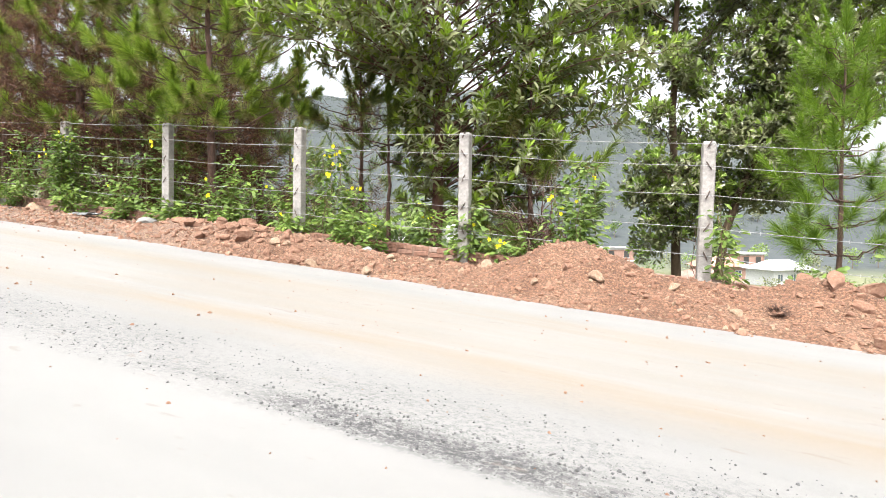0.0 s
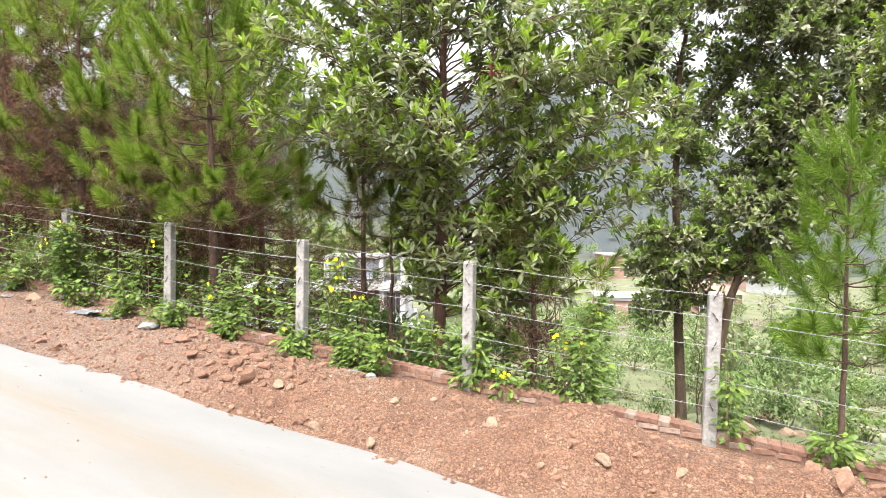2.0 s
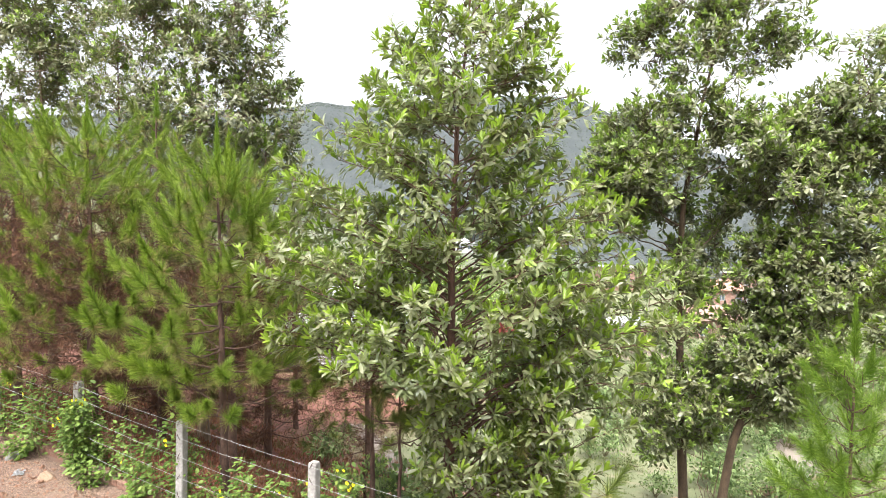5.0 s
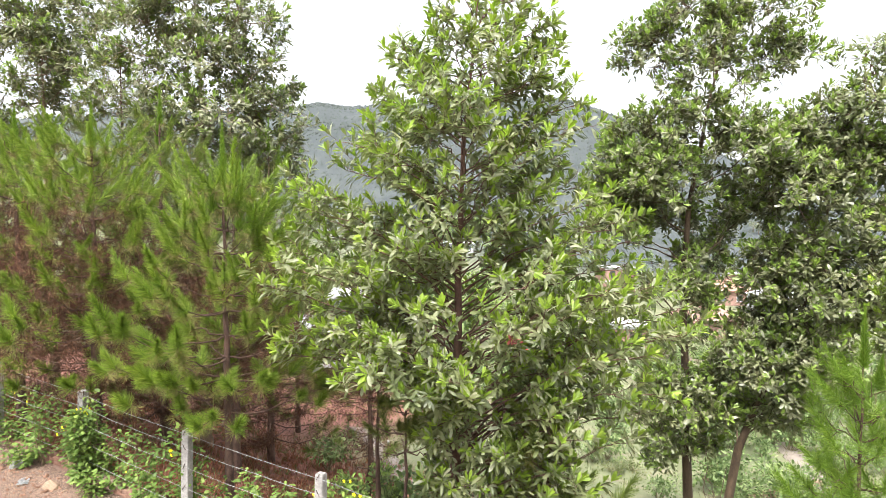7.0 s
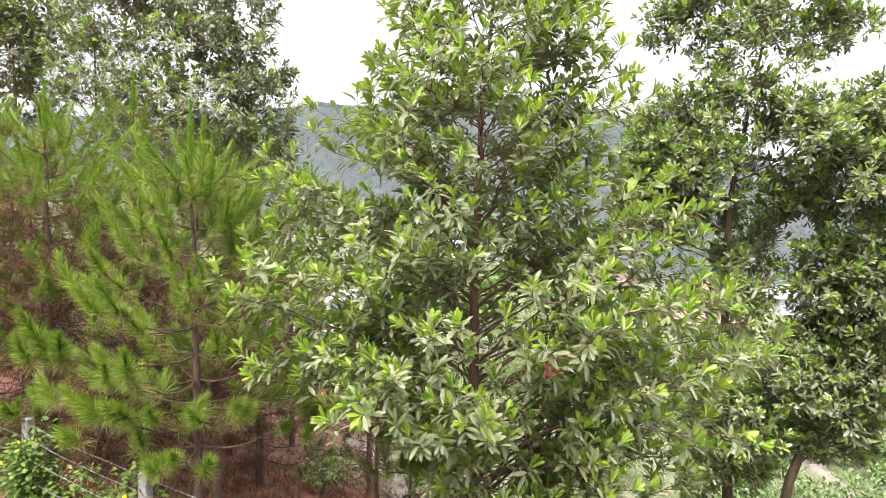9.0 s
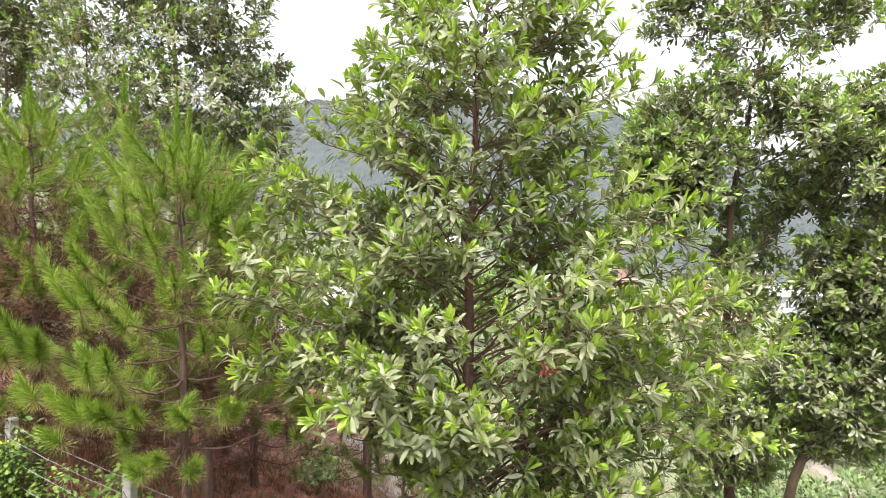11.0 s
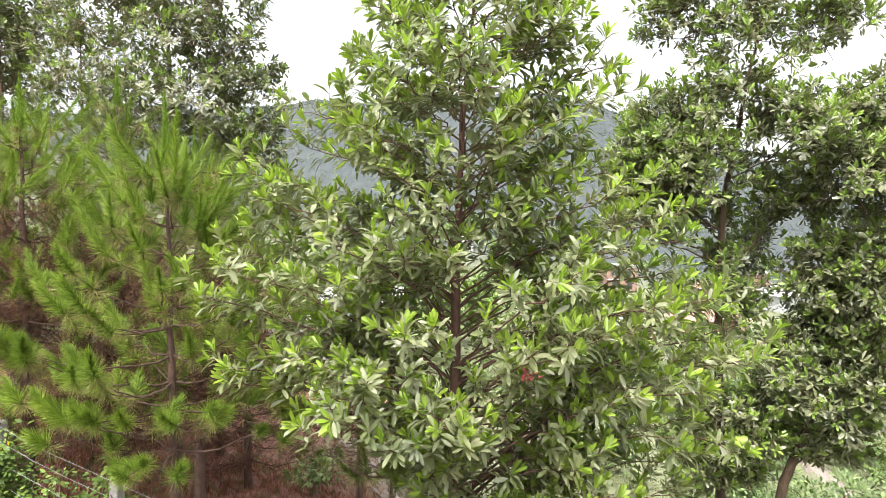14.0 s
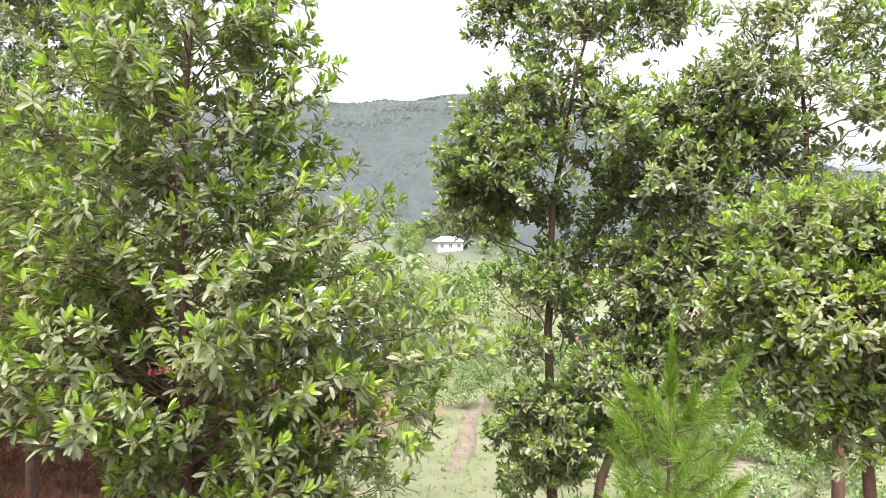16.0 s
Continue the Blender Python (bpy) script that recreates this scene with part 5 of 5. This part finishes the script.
for bx, by in ((3.7, 24.2), (-2.15, 13.4), (-9.4, 10.6), (-12.9, 14.3), (-6.2, 30.5)):
    bollard(bx, by)


def valley_stones():
    rng = np.random.default_rng(91)
    for x, y, s in ((1.7, 22.0, 0.5), (2.2, 22.2, 0.42), (1.3, 21.7, 0.45), (2.5, 19.6, 0.45), (2.9, 19.9, 0.3), (1.2, 18.7, 0.4), (-0.6, 22.6, 0.3), (-1.6, 17.6, 0.35), (4.2, 25.4, 0.4), (4.9, 24.0, 0.35), (-6.1, 14.4, 0.3), (-4.6, 14.2, 0.28), (3.4, 18.2, 0.3), (-7.0, 22.5, 0.25)):
        put_rock(x, y, float(ground_z(x, y)) + s * 0.2, s, ROCKS_PALE, "pale boulder lying in the grass", rng, "boulders in the valley")


valley_stones()


def plain_cloth(name, colour):
    return plain(name, [(0.3, tuple(v * 0.8 for v in colour)), (0.7, colour)], 6, 0.85, 0.2)


def build_stall(x, y):
    """A small stand with a striped cloth roof on four poles."""
    root = new("market_stall")
    root.matrix_world = pose(x, y, float(ground_z(x, y)), 0, 0, 30)
    for sx in (-0.6, 0.6):
        for sy in (-0.4, 0.4):
            child("pole", Tubes().add([(sx, sy, -0.1), (sx, sy, 1.75)], (0.02, 0.02), 6).mesh("pole", BLACK), root)
    for k, (nm, col) in enumerate((("blue_cloth", (0.05, 0.12, 0.4)), ("yellow_cloth", (0.7, 0.5, 0.04)), ("red_cloth", (0.5, 0.04, 0.03)))):
        y0 = -0.5 + k * 0.335
        bm = box(bmesh.new(), (-0.7, y0, 1.75 + 0.1 * k), (0.7, y0 + 0.33, 1.78 + 0.1 * k), 0.01)
        part("cloth_strip", bm, plain_cloth(nm, col), root, nm.replace("_", " ") + " strip")
    part("counter", box(bmesh.new(), (-0.6, -0.35, 0.7), (0.6, 0.35, 0.76), 0.01), BARE_BRICK, root)
    tagged(root, "small stand with a blue, yellow and red striped roof", "stall")


build_stall(-17.9, 48.6)


def tufts(name, count, xlo, xhi, ylo, yhi, per, length, mat, seed, label, clear=()):
    rng = np.random.default_rng(seed)
    x, y = rng.uniform(xlo, xhi, count), ylo + (yhi - ylo) * rng.random(count) ** 1.4
    for a, b, r in clear:
        ok = np.hypot(x - a, y - b) > r
        x, y = x[ok], y[ok]
    base = np.stack([x, y, ground_z(x, y) - 0.02], 1)
    idx = np.repeat(np.arange(len(x)), per)
    way = rng.normal(0, 0.45, (len(idx), 3)) + np.array([0, 0, 1.0])
    at = base[idx] + rng.normal(0, 0.05, (len(idx), 3)) * np.array([1, 1, 0])
    ob = new(name, needle_mesh(name, at, way, length * rng.uniform(0.4, 1.2, len(idx)), 0.022, rng, mat))
    tagged(ob, label, "grass", kind="stuff")


tufts("grass", 9000, -26, 16, 2.5, 48, 8, 0.22, GRASS, 101, "thin tufted grass over the valley floor")
tufts("dry_grass", 4200, -24, -5, 0.25, 13, 8, 0.3, STRAW, 102, "dry brown stalks and litter under the pines")
tufts("weeds", 3200, -3.4, 6, 0.25, 7, 8, 0.26, GRASS_FRESH, 103, "weeds on the slope below the fence")


def in_view(fwd, rgt):
    return rgt * math.cos(AHEAD) - fwd * math.sin(AHEAD), -6 + rgt * math.sin(AHEAD) + fwd * math.cos(AHEAD)


def bush_data(seed, height, width, leaves, leaf, mat, label):
    rng = np.random.default_rng(seed)
    root = new("bush")
    stems = Tubes()
    centres = rng.normal(0, 1, (9, 3)) * np.array([width * 0.3, width * 0.3, height * 0.14]) + np.array([0, 0, height * 0.55])
    for c in centres:
        stems.add(bent((0, 0, -0.1), c, 0.05, 5, rng, 0.02), np.linspace(0.02, 0.006, 5), 4)
    child("stem_tangle", stems.mesh("stem_tangle", VINE_STEM), root, kind="stuff")
    d = unit(rng.normal(size=(leaves, 3)))
    at = centres[rng.integers(9, size=leaves)] + d * (width * 0.26) * rng.uniform(0.4, 1.05, (leaves, 1))
    at[:, 2] = np.maximum(at[:, 2], 0.03)
    size = leaf * rng.uniform(0.6, 1.3, leaves)
    child("leaves", leaf_mesh("leaves", at, d + np.array([0, 0, 0.2]) + rng.normal(0, 0.4, (leaves, 3)), rng.normal(0, 0.4, (leaves, 3)) + np.array([0, 0, 1.0]), size, size * 0.42, rng.uniform(0, 0.4, leaves), mat, True), root)
    return tagged(root, label, "bush", "bushes below the fence")


def scatter_bushes():
    rng = np.random.default_rng(111)
    kinds = [bush_data(1, 1.5, 1.5, 620, 0.17, LEAF_BUSH, "green leafy bush on the grassy slope"), bush_data(2, 1.0, 1.4, 480, 0.15, LEAF_VINE, "dark green bush on the grassy slope"), bush_data(3, 2.2, 1.9, 700, 0.22, LEAF_BUSH, "tall bright green bush in the valley"), bush_data(4, 0.6, 1.2, 420, 0.13, GRASS, "low pale green scrub in the grass")]
    spots = [(-5.9, 3.2, 0), (-4.6, 3.6, 1), (-2.6, 3.4, 3), (-6.8, 5.2, 3), (-11.9, 8.6, 0), (-4.0, 7.6, 0),
             (0.2, 31.0, 2), (2.2, 32.5, 0), (-1.5, 33.0, 2), (7.6, 29.0, 2), (8.4, 26.0, 0), (9.2, 24.5, 2), (-4.4, 21.0, 3), (-0.4, 24.4, 3),
             (-5.0, 33.0, 2), (-8.0, 36.0, 2), (-3.0, 38.0, 2), (2.0, 40.0, 2), (-13.0, 24.0, 1), (-15.0, 28.0, 2), (5.2, 12.0, 0), (3.4, 13.2, 3), (-11.0, 35.0, 2)]
    for _ in range(40):
        x, y = rng.uniform(-24, 20), rng.uniform(40, 70)
        if abs(x + 29 * y / 36) > 7 or rng.random() < 0.2:
            spots.append((x, y, int(rng.integers(0, 3))))
    for _ in range(9):
        spots.append((rng.uniform(-8, 10), rng.uniform(19, 42), 3))
    for _ in range(45):
        far = rng.uniform(26, 80)
        spots.append((*in_view(far, far * rng.uniform(0.22, 0.8)), int(rng.choice((0, 1, 2)))))
    for _ in range(20):
        far = rng.uniform(38, 60)
        spots.append((*in_view(far, far * rng.uniform(-0.02, 0.16)), int(rng.choice((0, 2, 2)))))
    for _ in range(7):
        far = rng.uniform(20, 27)
        spots.append((*in_view(far, far * rng.uniform(0.3, 0.72)), int(rng.choice((0, 0, 1, 3)))))
    for _ in range(3):
        far = rng.uniform(10.5, 14)
        spots.append((*in_view(far, far * rng.uniform(-0.1, 0.02)), int(rng.choice((0, 0, 1)))))
    spots += [(*in_view(40, 22.5), 2), (*in_view(41, 24.2), 2), (*in_view(42.5, 21.5), 0), (*in_view(39.5, 25.5), 0)]
    for _ in range(44):
        far = 22 + 42 * rng.random() ** 1.2
        spots.append((*in_view(far, far * rng.uniform(0.42, 0.85)), int(rng.choice((0, 2, 2, 1)))))
    used = set()
    for x, y, k in spots:
        s = rng.uniform(0.75, 1.25)
        m = pose(x, y, float(ground_z(x, y)), 0, 0, rng.uniform(0, 360))
        if k in used:
            copy_thing(kinds[k], m @ Matrix.Diagonal((s, s, s, 1)))
        else:
            kinds[k].matrix_world = m
            used.add(k)


def village_tree_data(seed, height, leaves, mat):
    rng = np.random.default_rng(seed)
    root = new("valley_tree")
    child("trunk", Tubes().add(bent((0, 0, -0.3), (rng.normal(0, 0.2), rng.normal(0, 0.2), height * 0.75), 0, 6, rng, 0.05), np.linspace(0.13, 0.03, 6), 7).mesh("trunk", BARK_PALE), root)
    centres = rng.normal(0, 1, (11, 3)) * np.array([height * 0.17, height * 0.17, height * 0.17]) + np.array([0, 0, height * 0.62])
    d = unit(rng.normal(size=(leaves, 3)))
    at = centres[rng.integers(11, size=leaves)] + d * height * 0.15 * rng.uniform(0.5, 1.05, (leaves, 1))
    size = 0.56 * rng.uniform(0.6, 1.3, leaves)
    child("crown", leaf_mesh("crown", at, d + rng.normal(0, 0.5, (leaves, 3)), rng.normal(0, 0.4, (leaves, 3)) + np.array([0, 0, 1.0]), size, size * 0.55, rng.uniform(0, 0.4, leaves), mat, True), root)
    return tagged(root, "leafy green tree in the valley", "tree", "trees in the valley")


HOUSE_SPOTS = ((52, -8, 9), (70, 21, 6), (78, 36, 8), (150, 45, 10), (140, 75, 9), (120, 52, 8), (208, 5.5, 9))


def scatter_village_trees():
    rng = np.random.default_rng(121)
    kinds = [village_tree_data(1, 6.0, 260, LEAF_BUSH), village_tree_data(2, 7.5, 300, LEAF_MID), village_tree_data(3, 5.0, 230, LEAF_VINE), village_tree_data(4, 8.5, 320, LEAF_DARK)]
    n = 0
    while n < 232:
        fwd = 58 + 190 * rng.random() ** 0.8
        rgt = rng.uniform(-0.85, 0.85) * fwd
        if n > 172:
            fwd = rng.uniform(60, 190)
            rgt = fwd * rng.uniform(-0.03, 0.22)
        if any(rgt / fwd > (b - r) / a and rgt / fwd < (b + r) / a and fwd < a + 4 and fwd > a - (30 if a < 200 else 24) for a, b, r in HOUSE_SPOTS):
            continue
        x, y = in_view(fwd, rgt)
        s = rng.uniform(0.75, 1.2)
        m = pose(x, y, float(ground_z(x, y)) - 0.1, 0, 0, rng.uniform(0, 360)) @ Matrix.Diagonal((s, s, s * rng.uniform(0.85, 1.15), 1))
        if 11 <= n < 21:
            # young trees on the grass further down the valley
            far = 30 + 4 * (n - 11)
            x, y = in_view(far, far * rng.uniform(0.5, 0.85))
            m = pose(x, y, float(ground_z(x, y)) - 0.1, 0, 0, 70 * n) @ Matrix.Diagonal((0.7, 0.7, 0.75, 1))
        if 4 <= n < 11:
            # tall trees behind the white house
            x, y = in_view(64 + 3 * (n % 3), -17 + 2.6 * (n - 4))
            m = pose(x, y, float(ground_z(x, y)) - 0.1, 0, 0, 50 * n) @ Matrix.Diagonal((1.7, 1.7, 1.9, 1))
        if n < 4:
            kinds[n].matrix_world = m
        else:
            copy_thing(kinds[int(rng.integers(4))], m)
        n += 1
    # the belt of trees along the foot of the hills, behind the white hall
    for k in range(66):
        slope = -0.06 + 0.2 * (k + rng.uniform(-0.4, 0.4)) / 66
        fwd = rng.uniform(216, 234) if -0.02 < slope < 0.08 else rng.uniform(196, 234)
        x, y = in_view(fwd, fwd * slope)
        s = rng.uniform(0.7, 1.1)
        copy_thing(kinds[int(rng.choice((0, 1, 1, 3)))], pose(x, y, float(ground_z(x, y)) - 0.3, 0, 0, rng.uniform(0, 360)) @ Matrix.Diagonal((s * 1.15, s * 1.15, s, 1)))


def build_woods():
    """The forest on the hills: thousands of overlapping leafy crowns."""
    rng = np.random.default_rng(131)
    count = 30000
    fwd = 226 + 260 * rng.random(count) ** 0.9
    rgt = rng.uniform(-0.82, 0.82, count) * fwd
    x = rgt * math.cos(AHEAD) - fwd * math.sin(AHEAD)
    y = -6 + rgt * math.sin(AHEAD) + fwd * math.cos(AHEAD)
    size = rng.uniform(1.0, 2.6, count)
    ball = np.array([(1, 0, 0), (0, 1, 0), (-1, 0, 0), (0, -1, 0), (0, 0, 1), (0, 0, -1)], float)
    tri = np.array([(0, 1, 4), (1, 2, 4), (2, 3, 4), (3, 0, 4), (1, 0, 5), (2, 1, 5), (3, 2, 5), (0, 3, 5)])
    v = ball[None] * rng.uniform(0.7, 1.3, (count, 6, 1)) * size[:, None, None] + rng.normal(0, 0.2, (count, 6, 3))
    v += np.stack([x, y, ground_z(x, y) - size * 0.8], 1)[:, None, :]
    f = (np.arange(count) * 6)[:, None, None] + tri[None]
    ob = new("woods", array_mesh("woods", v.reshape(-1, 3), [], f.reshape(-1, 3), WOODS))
    tagged(ob, "dense forest covering the hills behind the valley, greyed by painted haze", "forest", kind="stuff")


build_woods()


# ---- houses ----
def local_box(name, lo, hi, mat, root, label="", bevel=0.02):
    return part(name, box(bmesh.new(), lo, hi, bevel), mat, root, label)


def window_unit(x0, x1, z0, z1, y, root, panes=2, mat=None):
    bm = bmesh.new()
    t = 0.07
    for a, b in (((x0, z0), (x1, z0 + t)), ((x0, z1 - t), (x1, z1)), ((x0, z0 + t), (x0 + t, z1 - t)), ((x1 - t, z0 + t), (x1, z1 - t))):
        box(bm, (a[0], y - 0.06, a[1]), (b[0], y + 0.02, b[1]))
    for k in range(1, panes):
        xm = x0 + (x1 - x0) * k / panes
        box(bm, (xm - 0.03, y - 0.05, z0 + t), (xm + 0.03, y + 0.01, z1 - t))
    w = part("window", bm, WHITE, root, "white window frame")
    for k in range(panes):
        a = x0 + (x1 - x0) * k / panes + 0.05
        b = x0 + (x1 - x0) * (k + 1) / panes - 0.05
        part("pane", box(bmesh.new(), (a, y - 0.015, z0 + t), (b, y, z1 - t)), mat or GLASS, w)


def big_house():
    x, y = -29.1, 36.5
    root = new("house")
    root.matrix_world = pose(x, y, -6.4, 0, 0, 30)
    local_box("ground_floor_wall", (-9.0, 0.6, -2.4), (2.0, 7.0, 3.2), DARK_WALL, root, "dark plastered ground floor wall")
    local_box("basement_wall", (2.0, 0.5, -2.4), (5.3, 6.0, 0.0), BARE_BRICK, root, "bare brown wall")
    local_box("floor_slab", (-9.6, -0.7, 0.0), (5.6, 7.2, 0.6), WHITE, root, "white terrace slab")
    local_box("balcony_slab", (-2.8, -0.9, 3.2), (4.3, 7.2, 4.0), WHITE, root, "white balcony slab")
    local_box("side_roof", (-10.0, -0.6, 3.2), (-2.83, 7.2, 3.55), WHITE, root, "white roof slab")
    local_box("upper_wall", (-2.6, 1.0, 4.0), (2.5, 7.0, 6.0), WHITE, root)
    local_box("roof", (-3.0, -0.3, 6.0), (4.4, 7.3, 6.22), WHITE, root, "thin white flat roof")
    for cx in (2.25, -2.55, 4.1):
        local_box("column", (cx - 0.22, -0.65, 0.6), (cx + 0.22, -0.2, 3.2), WHITE, root, "white square column")
        local_box("column", (cx - 0.18, -0.6, 4.0), (cx + 0.18, -0.2, 6.0), WHITE, root, "white square column")
    window_unit(-2.4, -0.1, 4.05, 5.95, 0.99, root, 3, CURTAIN)
    window_unit(0.1, 2.2, 4.05, 5.95, 0.99, root, 3, CURTAIN)
    window_unit(-6.4, -4.6, 1.2, 2.7, 0.58, root, 2)
    window_unit(2.6, 4.4, 1.0, 2.9, 1.4, root, 2)
    local_box("side_wall", (2.03, 1.45, 0.6), (5.0, 7.0, 3.2), WHITE, root)
    for z0, xa, xb in ((0.6, -9.4, -2.9), (4.0, -2.7, 4.2)):
        rail = local_box("railing", (xa, -0.68, z0 + 0.9), (xb, -0.62, z0 + 0.96), BLACK, root, "black metal railing", 0.0)
        for k in range(int((xb - xa) / 0.32)):
            cx = xa + 0.1 + k * 0.32
            part("bar", box(bmesh.new(), (cx - 0.015, -0.665, z0), (cx + 0.015, -0.635, z0 + 0.9)), BLACK, rail)
    part("downpipe", box(bmesh.new(), (-0.6, 0.5, 0.6), (-0.5, 0.6, 3.2)), WHITE, root, "pale downpipe")
    tagged(root, "white two-storey house with balcony and dark ground floor", "house")


big_house()


def small_house(fwd, rgt, width, depth, storeys, wall, roof_mat, flat, label, turn=0, ground_lift=0.0):
    x, y = in_view(fwd, rgt)
    root = new("house")
    root.matrix_world = pose(x, y, float(ground_z(x, y)) + ground_lift, 0, 0, 25.4 + turn)
    h = storeys * 3.1
    local_box("wall", (-width / 2, 0, -3), (width / 2, depth, h), wall, root)
    if flat:
        local_box("roof", (-width / 2 - 0.3, -0.4, h), (width / 2 + 0.3, depth + 0.3, h + 0.25), roof_mat, root, "flat concrete roof slab")
    else:
        bm = bmesh.new()
        e = [bm.verts.new(p) for p in ((-width / 2 - 0.6, -0.7, h), (width / 2 + 0.6, -0.7, h), (width / 2 + 0.6, depth + 0.7, h), (-width / 2 - 0.6, depth + 0.7, h))]
        r = [bm.verts.new(p) for p in ((-width * 0.28, depth / 2, h + width * 0.2), (width * 0.28, depth / 2, h + width * 0.2))]
        for q in ((e[0], e[1], r[1], r[0]), (e[1], e[2], r[1]), (e[2], e[3], r[0], r[1]), (e[3], e[0], r[0]), (e[3], e[2], e[1], e[0])):
            bm.faces.new(q)
        part("roof", bm, roof_mat, root, "hipped roof")
    for s in range(storeys):
        n = max(2, int(width / 3))
        for k in range(n):
            cx = -width / 2 + width * (k + 0.5) / n
            if flat:
                # no hole is cut: a thin black slab paints the dark inside
                bm = bmesh.new()
                box(bm, (cx - 0.7, -0.02, s * 3.1 + 0.7), (cx + 0.7, 0.06, s * 3.1 + 2.4))
                part("opening", bm, BLACK, root, "black slab painting the shade inside an unglazed opening")
                part("sill", box(bmesh.new(), (cx - 0.8, -0.15, s * 3.1 + 0.55), (cx + 0.8, 0.05, s * 3.1 + 0.69)), WHITE, root)
            else:
                window_unit(cx - 0.6, cx + 0.6, s * 3.1 + 0.9, s * 3.1 + 2.3, -0.01, root, 2)
        if flat:
            local_box("floor_band", (-width / 2 - 0.15, -0.2, s * 3.1 + 2.75), (width / 2 + 0.15, -0.02, s * 3.1 + 3.05), WHITE, root)
    tagged(root, label, "house", "houses in the valley")


small_house(140, 74, 6.5, 7, 2, BARE_BRICK, WHITE, True, "unfinished two-storey house of bare masonry", 10, -1.0)
small_house(70, 21.3, 5.8, 5, 1, BARE_BRICK, WHITE, True, "low pinkish house with a pale flat roof", -8, -0.4)
small_house(78, 36.5, 8, 6, 1, BARE_BRICK, BARE_BRICK, False, "low brown house with a pinkish hipped roof", 12, -0.6)
small_house(150, 45, 8, 7, 2, BARE_BRICK, WHITE, True, "pink two-storey house with dark openings and white bands", 6, 0)
small_house(110, 66, 9, 7, 1, WHITE, WHITE, False, "pale house with a white hipped roof", 15)
small_house(122, 58, 10, 8, 1, BARE_BRICK, ROOF_TILE, False, "brown house with a red hipped roof", -15)
strip("yard", [in_view(a, b) for a, b in ((63, 15), (64, 21), (66, 28), (68, 35), (70, 42))], 6.0, BARE_PATH, "bare sandy yard before the houses")
small_house(205, 5.7, 9, 8, 1, WHITE, WHITE, False, "white hall with a bright hipped roof below the hills", 12, 0.5)
scatter_bushes()
scatter_village_trees()
build_kerb()
